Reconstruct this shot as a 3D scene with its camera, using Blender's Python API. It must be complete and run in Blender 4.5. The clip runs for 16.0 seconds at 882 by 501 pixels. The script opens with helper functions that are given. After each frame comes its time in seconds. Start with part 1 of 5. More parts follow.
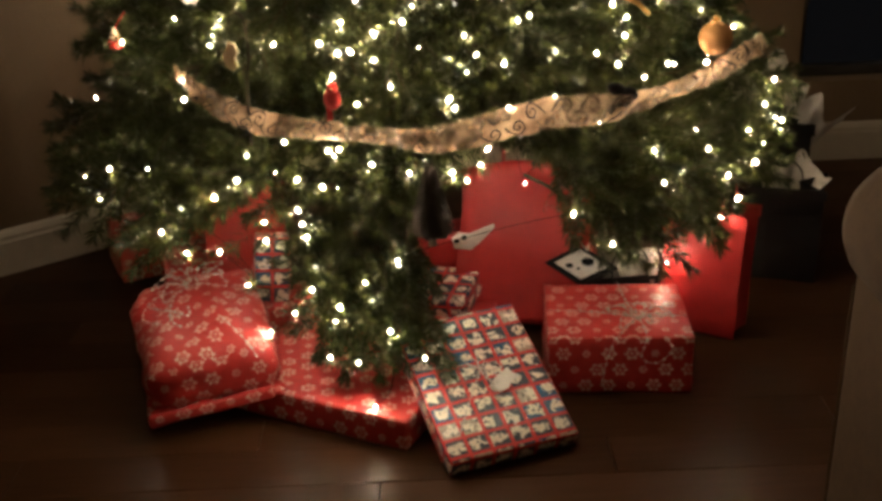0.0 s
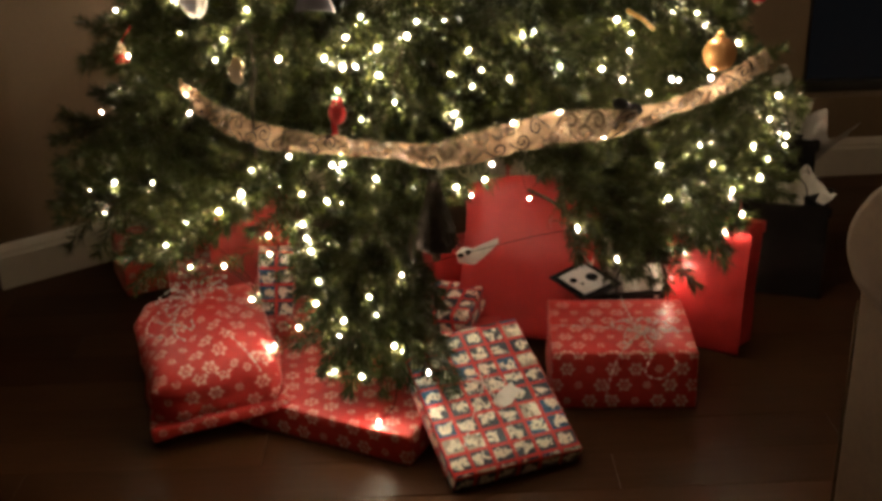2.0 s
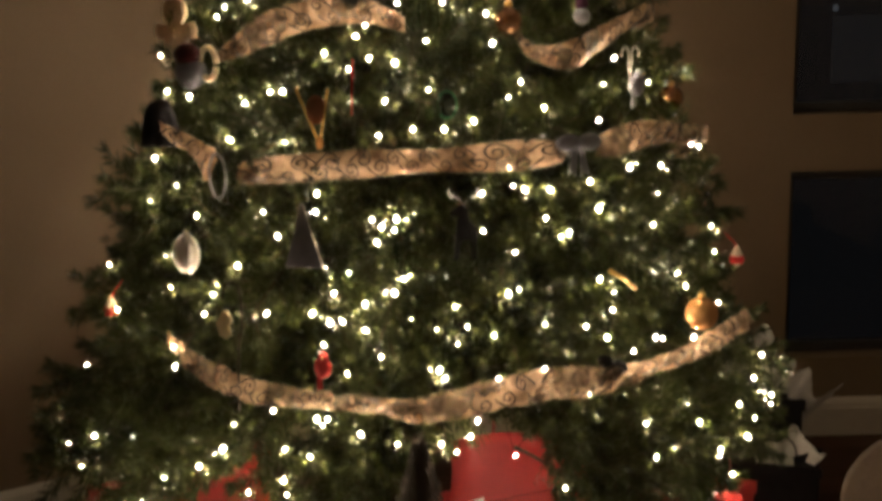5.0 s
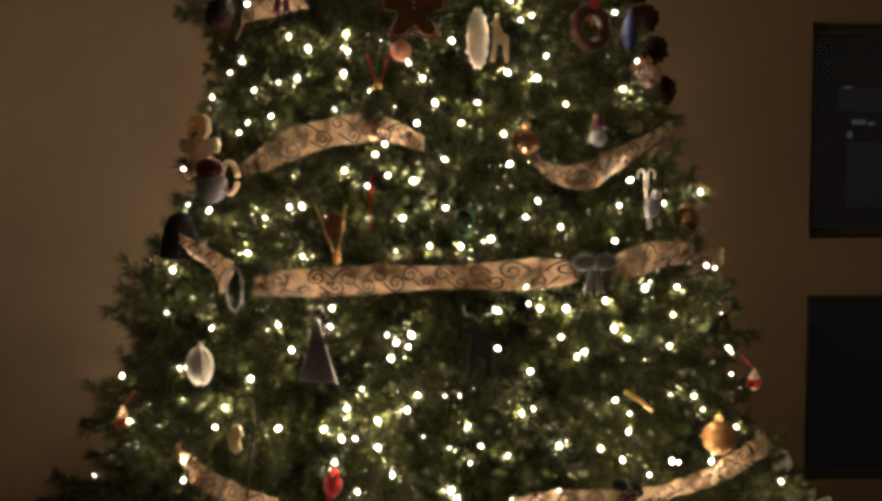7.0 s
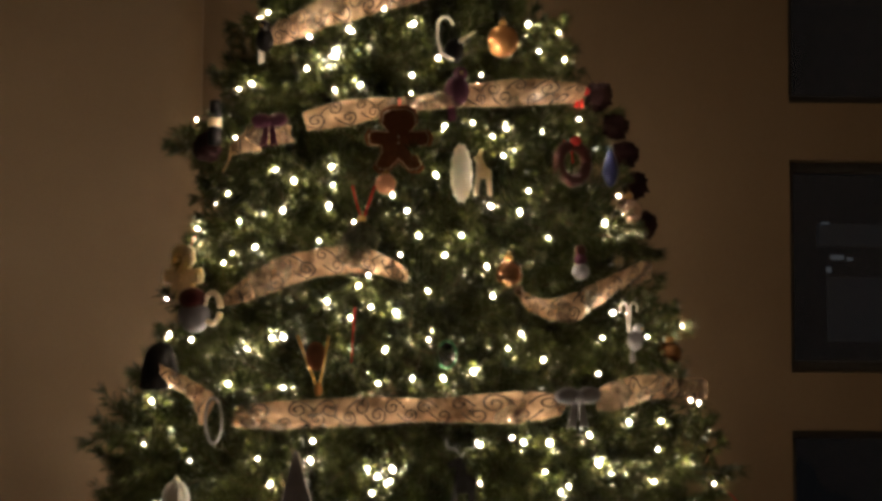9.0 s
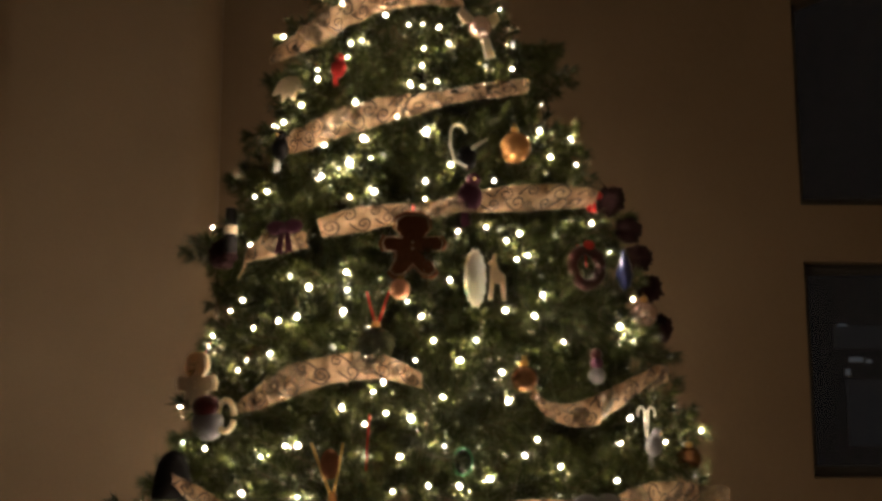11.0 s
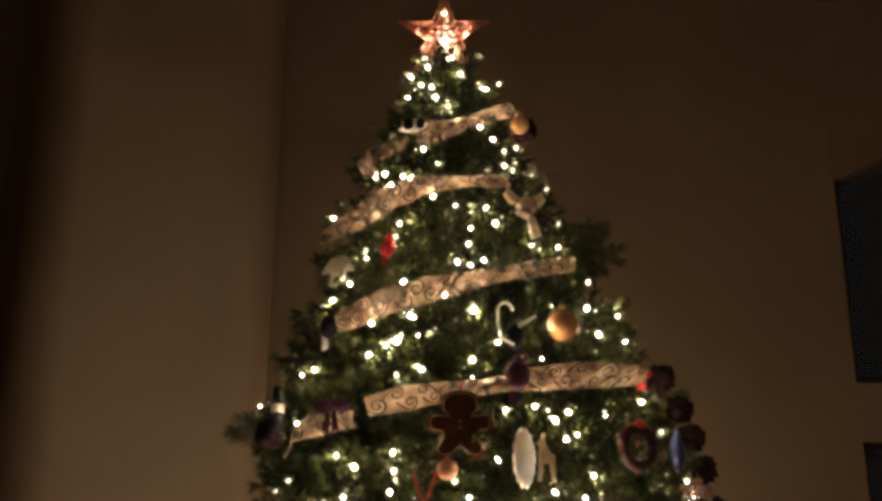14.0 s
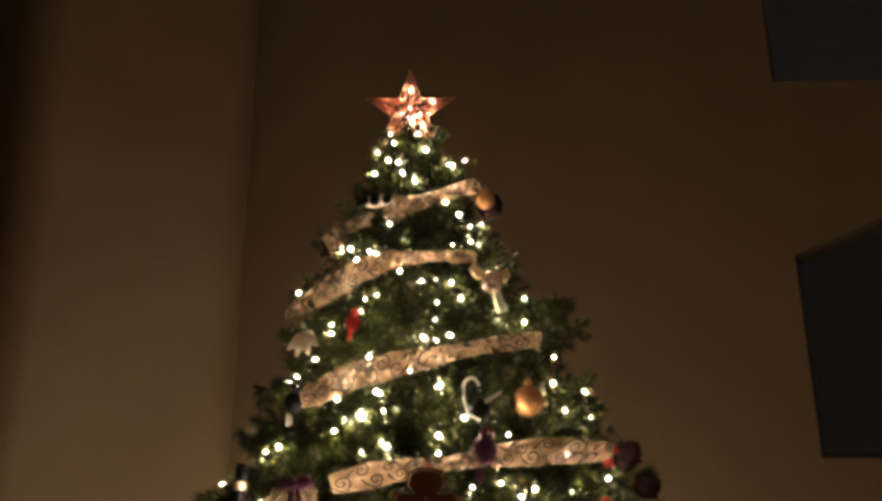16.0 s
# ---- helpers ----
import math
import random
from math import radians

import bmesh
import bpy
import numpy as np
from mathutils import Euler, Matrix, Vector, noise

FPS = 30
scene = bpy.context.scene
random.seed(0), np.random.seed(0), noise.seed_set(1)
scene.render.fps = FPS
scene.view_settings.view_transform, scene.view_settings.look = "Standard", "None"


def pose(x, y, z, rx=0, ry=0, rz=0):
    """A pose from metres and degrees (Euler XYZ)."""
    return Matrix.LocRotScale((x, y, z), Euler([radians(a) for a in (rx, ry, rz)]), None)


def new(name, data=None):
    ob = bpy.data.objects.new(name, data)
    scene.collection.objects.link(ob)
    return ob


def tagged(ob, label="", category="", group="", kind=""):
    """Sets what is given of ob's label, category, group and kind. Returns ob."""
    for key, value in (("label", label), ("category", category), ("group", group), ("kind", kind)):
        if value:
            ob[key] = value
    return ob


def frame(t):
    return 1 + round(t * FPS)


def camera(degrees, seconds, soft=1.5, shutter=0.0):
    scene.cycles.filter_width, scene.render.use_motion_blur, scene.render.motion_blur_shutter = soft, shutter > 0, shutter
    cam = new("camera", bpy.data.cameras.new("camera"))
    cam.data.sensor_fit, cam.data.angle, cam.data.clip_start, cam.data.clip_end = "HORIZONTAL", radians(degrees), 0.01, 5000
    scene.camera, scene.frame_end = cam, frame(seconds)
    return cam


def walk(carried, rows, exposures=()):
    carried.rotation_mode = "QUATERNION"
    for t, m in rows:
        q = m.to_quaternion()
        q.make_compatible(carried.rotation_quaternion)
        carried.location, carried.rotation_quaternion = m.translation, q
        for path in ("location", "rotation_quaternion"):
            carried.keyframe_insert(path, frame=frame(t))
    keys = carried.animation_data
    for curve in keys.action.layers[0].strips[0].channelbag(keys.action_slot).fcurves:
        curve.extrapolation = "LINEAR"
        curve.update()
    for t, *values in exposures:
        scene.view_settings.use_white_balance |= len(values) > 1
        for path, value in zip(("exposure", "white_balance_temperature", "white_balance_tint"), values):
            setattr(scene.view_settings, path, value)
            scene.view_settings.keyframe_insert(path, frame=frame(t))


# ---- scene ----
cam = camera(44.0, 16.0, soft=3.4, shutter=0.5)
EYE = 1.30
# seconds, heading (to the right), upward tilt, lean to the left
CAM = [
    (0.0, 0.37, -24.16, -2.19),
    (0.5, 0.28, -24.91, -2.06),
    (1.0, -0.21, -25.46, -1.93),
    (1.5, 0.00, -25.03, -2.18),
    (2.0, 0.17, -23.39, -2.07),
    (2.5, -0.01, -21.46, -2.17),
    (3.0, 0.10, -19.51, -1.63),
    (3.5, 0.13, -17.73, -1.42),
    (4.0, 0.16, -15.90, -1.12),
    (4.5, 0.22, -14.16, -1.08),
    (5.0, 1.33, -10.06, -1.15),
    (7.5, 0.47, -3.09, -0.00),
    (8.0, 0.26, -1.41, -0.21),
    (8.5, 1.19, 0.99, -0.32),
    (9.0, 1.46, 2.98, 0.29),
    (11.5, 0.50, 9.89, -0.05),
    (12.0, 0.07, 11.45, 0.50),
    (12.5, -0.11, 12.93, -0.20),
    (13.0, 0.04, 14.63, 0.56),
    (13.5, -0.85, 17.00, 1.19),
    (14.0, -1.86, 17.80, 0.31),
    (14.5, -1.12, 18.23, -0.00),
    (15.0, -1.63, 19.82, 0.29),
    (15.5, -0.99, 21.17, -0.44),
    (16.0, 0.03, 21.73, -0.24),
]
walk(cam, [(t, pose(0, 0, EYE, 0, 0, -yaw) @ pose(0, 0, 0, 90 + tilt, 0, 0) @ pose(0, 0, 0, 0, 0, lean))
           for t, yaw, tilt, lean in CAM],
     exposures=[(0.0, 0.04), (4.5, -0.08), (8.0, -0.28), (12.0, -0.20), (14.0, -0.16), (16.0, 0.12)])

# ---- light: the room is dark but for the tree ----
world = bpy.data.worlds.new("night")
scene.world = world
world.use_nodes = True
world.node_tree.nodes["Background"].inputs["Color"].default_value = (0.010, 0.012, 0.018, 1)
world.node_tree.nodes["Background"].inputs["Strength"].default_value = 0.3
BULB_POWER = 6600.0
rng = np.random.default_rng(7)


# ---- materials ----
class Mat:
    def __init__(self, name):
        self.m = bpy.data.materials.new(name)
        self.m.use_nodes = True
        self.t = self.m.node_tree
        self.b = self.t.nodes["Principled BSDF"]

    def node(self, kind, **props):
        n = self.t.nodes.new(kind)
        for k, v in props.items():
            if k == "operation":
                n.operation = v
            elif k == "data_type":
                n.data_type = v
            elif k == "blend_type":
                n.blend_type = v
            elif k == "feature":
                n.feature = v
            elif k == "voronoi_dimensions":
                n.voronoi_dimensions = v
        return n

    def link(self, a, b):
        self.t.links.new(a, b)

    def math(self, op, a, b=0.0, c=0.0):
        n = self.node("ShaderNodeMath", operation=op)
        for i, v in enumerate((a, b, c)):
            if isinstance(v, (int, float)):
                n.inputs[i].default_value = v
            else:
                self.link(v, n.inputs[i])
        return n.outputs[0]

    def mix(self, f, a, b):
        n = self.node("ShaderNodeMix", data_type="RGBA")
        for i, v in ((0, f), (6, a), (7, b)):
            if isinstance(v, (int, float)):
                n.inputs[i].default_value = v
            elif isinstance(v, tuple):
                n.inputs[i].default_value = (*v, 1)
            else:
                self.link(v, n.inputs[i])
        return n.outputs[2]

    def noise(self, scale, detail=4.0, vec=None, rough=0.55):
        n = self.node("ShaderNodeTexNoise")
        n.inputs["Scale"].default_value = scale
        n.inputs["Detail"].default_value = detail
        n.inputs["Roughness"].default_value = rough
        if vec is None:
            vec = self.node("ShaderNodeTexCoord").outputs["Object"]
        self.link(vec, n.inputs["Vector"])
        return n.outputs["Fac"]

    def ramp(self, f, lo, hi):
        n = self.node("ShaderNodeMapRange")
        self.link(f, n.inputs[0])
        n.inputs[1].default_value, n.inputs[2].default_value = lo, hi
        return n.outputs[0]

    def bump(self, height, strength=0.3, distance=0.002):
        n = self.node("ShaderNodeBump")
        n.inputs["Strength"].default_value = strength
        n.inputs["Distance"].default_value = distance
        self.link(height, n.inputs["Height"])
        self.link(n.outputs[0], self.b.inputs["Normal"])

    def set(self, color=None, rough=0.5, metal=0.0, spec=None, trans=None, coat=None):
        if isinstance(color, tuple):
            self.b.inputs["Base Color"].default_value = (*color, 1)
        elif color is not None:
            self.link(color, self.b.inputs["Base Color"])
        if isinstance(rough, float):
            self.b.inputs["Roughness"].default_value = rough
        else:
            self.link(rough, self.b.inputs["Roughness"])
        self.b.inputs["Metallic"].default_value = metal
        if spec is not None:
            self.b.inputs["Specular IOR Level"].default_value = spec
        if trans is not None:
            self.b.inputs["Transmission Weight"].default_value = trans
        if coat is not None:
            self.b.inputs["Coat Weight"].default_value = coat
        return self.m


def plain(name, color, rough=0.5, metal=0.0, vary=0.25, scale=40.0, bump=0.15):
    """A surface with grain at two scales."""
    k = Mat(name)
    a, b = k.noise(scale, 5), k.noise(scale * 0.15, 3)
    f = k.math("ADD", k.math("MULTIPLY", a, 0.6), k.math("MULTIPLY", b, 0.4))
    lo = tuple(c * (1 - vary) for c in color)
    hi = tuple(min(1, c * (1 + vary)) for c in color)
    if bump:
        k.bump(a, bump, 0.002)
    return k.set(k.mix(k.ramp(f, 0.3, 0.7), lo, hi), rough, metal)


def mat_wall():
    k = Mat("tan_wall_paint")
    fine, patch = k.noise(160, 3), k.noise(1.7, 5)
    k.bump(k.noise(45, 5), 0.35, 0.004)
    f = k.math("ADD", k.math("MULTIPLY", fine, 0.35), k.math("MULTIPLY", patch, 0.65))
    return k.set(k.mix(k.ramp(f, 0.3, 0.7), (0.153, 0.098, 0.053), (0.197, 0.131, 0.075)), 0.62)


def mat_floor():
    k = Mat("dark_wood_plank")
    tc = k.node("ShaderNodeTexCoord").outputs["Object"]
    mp = k.node("ShaderNodeMapping")
    mp.inputs["Scale"].default_value = (3.0, 40.0, 3.0)
    k.link(tc, mp.inputs["Vector"])
    info = k.node("ShaderNodeObjectInfo").outputs["Random"]
    off = k.node("ShaderNodeCombineXYZ")
    k.link(k.math("MULTIPLY", info, 30.0), off.inputs[0])
    k.link(off.outputs[0], mp.inputs["Location"])
    grain = k.noise(2.0, 7, mp.outputs[0], 0.65)
    tone = k.math("ADD", k.math("MULTIPLY", grain, 0.7), k.math("MULTIPLY", info, 0.35))
    k.bump(grain, 0.25, 0.001)
    rough = k.ramp(k.noise(6.0, 4), -0.6, 1.6)
    k.set(k.mix(k.ramp(tone, 0.25, 0.85), (0.030, 0.0120, 0.0052), (0.062, 0.0265, 0.0120)), k.math("MULTIPLY", rough, 0.72), 0.0, 0.09)
    return k.m


def mat_needles(name, dark, light):
    k = Mat(name)
    geo = k.node("ShaderNodeNewGeometry").outputs["Random Per Island"]
    info = k.node("ShaderNodeObjectInfo").outputs["Random"]
    f = k.math("ADD", k.math("MULTIPLY", geo, 0.7), k.math("MULTIPLY", info, 0.3))
    k.set(k.mix(f, dark, light), 0.34, 0.0, 0.35)
    return k.m


def snowflake_field(k, uv, cell, big=True):
    """A mask of six-armed snowflakes and dots on the paper, in staggered rows."""
    sep = k.node("ShaderNodeSeparateXYZ")
    k.link(uv, sep.inputs[0])
    v = k.math("DIVIDE", sep.outputs[1], cell * 0.80)
    row = k.math("FLOOR", v)
    u = k.math("ADD", k.math("DIVIDE", sep.outputs[0], cell), k.math("MULTIPLY", row, 0.5))
    col = k.math("FLOOR", u)
    du = k.math("SUBTRACT", k.math("SUBTRACT", u, col), 0.5)
    dv = k.math("MULTIPLY", k.math("SUBTRACT", k.math("SUBTRACT", v, row), 0.5), 0.80)
    r = k.math("SQRT", k.math("ADD", k.math("MULTIPLY", du, du), k.math("MULTIPLY", dv, dv)))
    th = k.math("ARCTAN2", dv, du)
    odd = k.math("MODULO", k.math("ABSOLUTE", k.math("ADD", col, k.math("MULTIPLY", row, 2.0))), 3.0)
    small = k.math("LESS_THAN", odd, 0.5)
    size = k.math("SUBTRACT", 0.34, k.math("MULTIPLY", small, 0.15))
    q = k.math("DIVIDE", r, size)
    arms = k.math("ABSOLUTE", k.math("COSINE", k.math("MULTIPLY", th, 3.0)))
    arm = k.math("MULTIPLY", k.math("GREATER_THAN", k.math("POWER", arms, 3.0), k.math("ADD", 0.25, k.math("MULTIPLY", q, 0.40))),
                 k.math("LESS_THAN", q, 1.0))
    ring = k.math("LESS_THAN", k.math("ABSOLUTE", k.math("SUBTRACT", q, 0.66)), 0.085)
    hole = k.math("GREATER_THAN", k.math("ABSOLUTE", k.math("SUBTRACT", q, 0.38)), 0.07)
    return k.math("MULTIPLY", k.math("MAXIMUM", arm, ring), hole)


def mat_snow_paper():
    k = Mat("red_snowflake_paper")
    uv = k.node("ShaderNodeTexCoord").outputs["UV"]
    m = snowflake_field(k, uv, 0.050)
    crease = k.noise(9, 5)
    k.bump(crease, 0.5, 0.006)
    red = k.mix(k.ramp(k.noise(60, 3), 0.3, 0.7), (0.46, 0.027, 0.026), (0.58, 0.042, 0.038))
    return k.set(k.mix(k.math("MULTIPLY", m, 0.72), red, (0.76, 0.62, 0.54)), 0.46, 0.0, 0.5)


def mat_panel_paper():
    k = Mat("panel_print_paper")
    uv = k.node("ShaderNodeTexCoord").outputs["UV"]
    sep = k.node("ShaderNodeSeparateXYZ")
    k.link(uv, sep.inputs[0])
    u, v = k.math("DIVIDE", sep.outputs[0], 0.047), k.math("DIVIDE", sep.outputs[1], 0.042)
    cu, cv = k.math("FLOOR", u), k.math("FLOOR", v)
    fu, fv = k.math("SUBTRACT", u, cu), k.math("SUBTRACT", v, cv)
    edge = k.math("MINIMUM", k.math("MINIMUM", fu, k.math("SUBTRACT", 1.0, fu)), k.math("MINIMUM", fv, k.math("SUBTRACT", 1.0, fv)))
    line = k.math("LESS_THAN", edge, 0.085)
    cell = k.node("ShaderNodeCombineXYZ")
    k.link(cu, cell.inputs[0]), k.link(cv, cell.inputs[1])
    wn = k.node("ShaderNodeTexWhiteNoise")
    k.link(cell.outputs[0], wn.inputs["Vector"])
    rnd = wn.outputs["Value"]
    wide = k.noise(52, 1.0, uv, 0.4)
    fine = k.noise(120, 2.0, uv, 0.5)
    tint = k.node("ShaderNodeSeparateColor")
    k.link(wn.outputs["Color"], tint.inputs[0])
    ou = k.math("SUBTRACT", fu, k.math("ADD", 0.32, k.math("MULTIPLY", tint.outputs[0], 0.36)))
    ov = k.math("SUBTRACT", fv, k.math("ADD", 0.36, k.math("MULTIPLY", tint.outputs[1], 0.28)))
    dist = k.math("SQRT", k.math("ADD", k.math("MULTIPLY", ou, ou), k.math("MULTIPLY", k.math("MULTIPLY", ov, ov), 1.5)))
    dist = k.math("ADD", dist, k.math("MULTIPLY", k.math("SUBTRACT", wide, 0.5), 1.3))
    shape = k.math("SUBTRACT", 1.0, k.ramp(dist, 0.33, 0.37))
    bg = k.mix(k.math("GREATER_THAN", rnd, 0.62), (0.040, 0.048, 0.070), (0.012, 0.085, 0.19))
    bg = k.mix(k.math("GREATER_THAN", rnd, 0.88), bg, (0.42, 0.34, 0.26))
    art = k.mix(shape, bg, (0.82, 0.75, 0.63))
    art = k.mix(k.ramp(fine, 0.585, 0.615), art, (0.05, 0.045, 0.06))
    k.bump(k.noise(14, 4), 0.3, 0.004)
    return k.set(k.mix(line, art, (0.58, 0.035, 0.03)), 0.33, 0.0, 0.5)


def mat_ribbon():
    k = Mat("sheer_gold_ribbon")
    tc = k.node("ShaderNodeTexCoord").outputs["Object"]
    creases = k.noise(38, 5)
    k.bump(creases, 0.8, 0.012)
    # cream and brown blotches put backlit hot spots and shaded folds into the colour
    col = k.mix(k.ramp(k.noise(22, 5), 0.36, 0.66), (0.20, 0.125, 0.075), (0.74, 0.53, 0.36))
    k.set(col, 0.30, 0.45, 0.5)
    tl = k.node("ShaderNodeBsdfTranslucent")
    k.link(col, tl.inputs["Color"])
    mx = k.node("ShaderNodeMixShader")
    mx.inputs[0].default_value = 0.58
    k.link(k.b.outputs[0], mx.inputs[1]), k.link(tl.outputs[0], mx.inputs[2])
    tp = k.node("ShaderNodeBsdfTransparent")
    m2 = k.node("ShaderNodeMixShader")
    # transparency varies in patches, so bulbs and dark needles show through unevenly
    see_through = k.node("ShaderNodeMapRange")
    k.link(k.noise(9, 3), see_through.inputs["Value"])
    see_through.inputs["From Min"].default_value, see_through.inputs["From Max"].default_value = 0.36, 0.64
    see_through.inputs["To Min"].default_value, see_through.inputs["To Max"].default_value = 0.16, 0.66
    k.link(see_through.outputs["Result"], m2.inputs[0])
    k.link(mx.outputs[0], m2.inputs[1]), k.link(tp.outputs[0], m2.inputs[2])
    k.link(m2.outputs[0], k.t.nodes["Material Output"].inputs["Surface"])
    return k.m


def mat_tissue():
    k = Mat("white_tissue_paper")
    k.bump(k.noise(22, 5), 0.5, 0.006)
    k.set(k.mix(k.noise(30, 4), (0.36, 0.32, 0.27), (0.50, 0.46, 0.40)), 0.7)
    return k.m


def mat_glow(name, color, power):
    k = Mat(name)
    k.b.inputs["Emission Color"].default_value = (*color, 1)
    k.b.inputs["Emission Strength"].default_value = power
    return k.set(color, 0.3)


def mat_halo_glass():
    k = Mat("bulb_halo_glass")
    em, tp, add = k.node("ShaderNodeEmission"), k.node("ShaderNodeBsdfTransparent"), k.node("ShaderNodeAddShader")
    # the glass emits by itself to imitate the halo round a bulb
    em.inputs["Color"].default_value = (1.0, 0.92, 0.80, 1)
    em.inputs["Strength"].default_value = 0.75
    tp.inputs["Color"].default_value = (0.94, 0.94, 0.92, 1)
    k.link(em.outputs[0], add.inputs[0]), k.link(tp.outputs[0], add.inputs[1])
    k.link(add.outputs[0], k.t.nodes["Material Output"].inputs["Surface"])
    return k.m


def mat_glass(name, color=(0.9, 0.92, 0.92), rough=0.03, ior=1.45):
    k = Mat(name)
    k.b.inputs["IOR"].default_value = ior
    return k.set(color, rough, 0.0, None, 1.0)


WALL, FLOOR = mat_wall(), mat_floor()
TRIM = plain("cream_trim_paint", (0.46, 0.40, 0.31), 0.38, vary=0.08, scale=30, bump=0.08)
# ceiling and unseen walls: pale colours chosen to bounce fill light into the room
CEIL = plain("white_bounce_ceiling", (0.74, 0.70, 0.64), 0.7, vary=0.05)
PALE_BOUNCE = plain("pale_bounce_paint", (0.60, 0.52, 0.42), 0.7, vary=0.05, scale=30)
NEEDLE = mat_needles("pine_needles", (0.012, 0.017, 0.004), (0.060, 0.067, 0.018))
# same needles, darker: the tree's inner shade put into the colour
NEEDLE_SHADED = mat_needles("shaded_pine_needles", (0.010, 0.0145, 0.003), (0.040, 0.045, 0.012))
BARK = plain("brown_branch", (0.07, 0.045, 0.025), 0.8)
WIRE = plain("green_wire", (0.005, 0.011, 0.005), 0.7)
BULB = mat_glow("warm_white_bulb", (1.0, 0.80, 0.57), BULB_POWER)
HALO_GLASS = mat_halo_glass()
SNOW, PANEL, RIBBON, TISSUE = mat_snow_paper(), mat_panel_paper(), mat_ribbon(), mat_tissue()
SCROLL = plain("brown_glitter", (0.020, 0.010, 0.005), 0.55, 0.0, 0.5, 300)
RED_PAPER = plain("plain_red_paper", (0.46, 0.028, 0.028), 0.45, vary=0.18, scale=18, bump=0.4)
RED_FELT = plain("red_felt", (0.45, 0.02, 0.018), 0.85, vary=0.3, scale=90)
GOLD = plain("gold_glass", (0.66, 0.33, 0.13), 0.26, 0.6, 0.08, 20, 0.0)
GOLD_MATT = plain("matt_gold", (0.55, 0.32, 0.11), 0.42, 0.8, 0.2, 60)
COPPER = plain("copper_wire", (0.80, 0.34, 0.23), 0.28, 1.0, 0.15, 60, 0.0)
SILVER = plain("silver_beads", (0.80, 0.74, 0.70), 0.25, 0.15, 0.1, 60, 0.0)
WHITE = plain("white_glitter", (0.74, 0.70, 0.66), 0.5, 0.0, 0.12, 120)
CREAM = plain("cream_felt", (0.62, 0.50, 0.36), 0.8, vary=0.2, scale=80)
PEACH = plain("peach_felt", (0.72, 0.33, 0.20), 0.8, vary=0.15, scale=80)
BROWN = plain("gingerbread_felt", (0.21, 0.085, 0.045), 0.85, vary=0.25, scale=90)
BLACK = plain("black_felt", (0.012, 0.011, 0.012), 0.7, vary=0.3)
DARK_RED = plain("dark_red_gloss", (0.050, 0.007, 0.007), 0.4, vary=0.2)
BLUE = plain("blue_gloss", (0.010, 0.014, 0.062), 0.3, vary=0.2)
GREEN = plain("green_enamel", (0.02, 0.12, 0.05), 0.4)
NIGHT = mat_glow("night_sky", (0.95, 0.95, 1.0), 0.0040)
NIGHT.node_tree.nodes["Principled BSDF"].inputs["Base Color"].default_value = (0, 0, 0, 1)
NIGHT.node_tree.nodes["Principled BSDF"].inputs["Specular IOR Level"].default_value = 0.0
WOOL = plain("dark_maroon_wool", (0.020, 0.008, 0.009), 0.95, vary=0.5, scale=200, bump=0.8)
PURPLE = plain("plum_cloth", (0.09, 0.03, 0.06), 0.7)
GREY = plain("grey_cloth", (0.24, 0.235, 0.27), 0.7)
BRONZE = plain("bronze_glass", (0.30, 0.15, 0.07), 0.22, 0.8, 0.1, 20, 0.0)
TWIG = plain("woven_twigs", (0.032, 0.019, 0.011), 0.85, vary=0.4, scale=120, bump=0.5)
PEARL = plain("pearl_glass", (0.78, 0.55, 0.46), 0.16, 0.75, 0.05, 20, 0.0)
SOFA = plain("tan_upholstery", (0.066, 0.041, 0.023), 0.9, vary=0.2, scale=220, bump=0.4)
DARK_BAG = plain("dark_bag_card", (0.010, 0.008, 0.008), 0.6, vary=0.3)
GLASS = mat_glass("clear_glass")
PANE = mat_glass("window_glass", (0.75, 0.8, 0.85), 0.02)
WINFRAME = plain("dark_window_frame", (0.03, 0.028, 0.028), 0.4, vary=0.2)


for cloth in (WOOL, BLACK, GREY, PURPLE, SOFA, BROWN, DARK_BAG, WIRE):
    cloth.node_tree.nodes["Principled BSDF"].inputs["Specular IOR Level"].default_value = 0.12


for milky in (WHITE, CREAM):
    milky.node_tree.nodes["Principled BSDF"].inputs["Subsurface Weight"].default_value = 0.25
    milky.node_tree.nodes["Principled BSDF"].inputs["Subsurface Scale"].default_value = 0.02
    milky.node_tree.nodes["Principled BSDF"].inputs["Subsurface Radius"].default_value = (1.0, 0.8, 0.6)


# ---- mesh tools ----
def mesh_object(name, verts, faces, material, parent=None, smooth=True):
    me = bpy.data.meshes.new(name)
    me.from_pydata([tuple(v) for v in verts], [], [tuple(f) for f in faces])
    me.materials.append(material)
    if smooth:
        me.shade_smooth()
    ob = new(name, me)
    ob.parent = parent
    return ob


def part(name, bm, material, parent=None, label="", smooth=True):
    me = bpy.data.meshes.new(name)
    bm.normal_update()
    bm.to_mesh(me)
    bm.free()
    me.materials.append(material)
    if smooth:
        me.shade_smooth()
    ob = new(name, me)
    ob.parent = parent
    return tagged(ob, label)


def empty(name, m=None, label="", category="", group="", kind=""):
    ob = new(name)
    ob.empty_display_size = 0.05
    if m is not None:
        ob.matrix_basis = m
    return tagged(ob, label, category, group, kind)


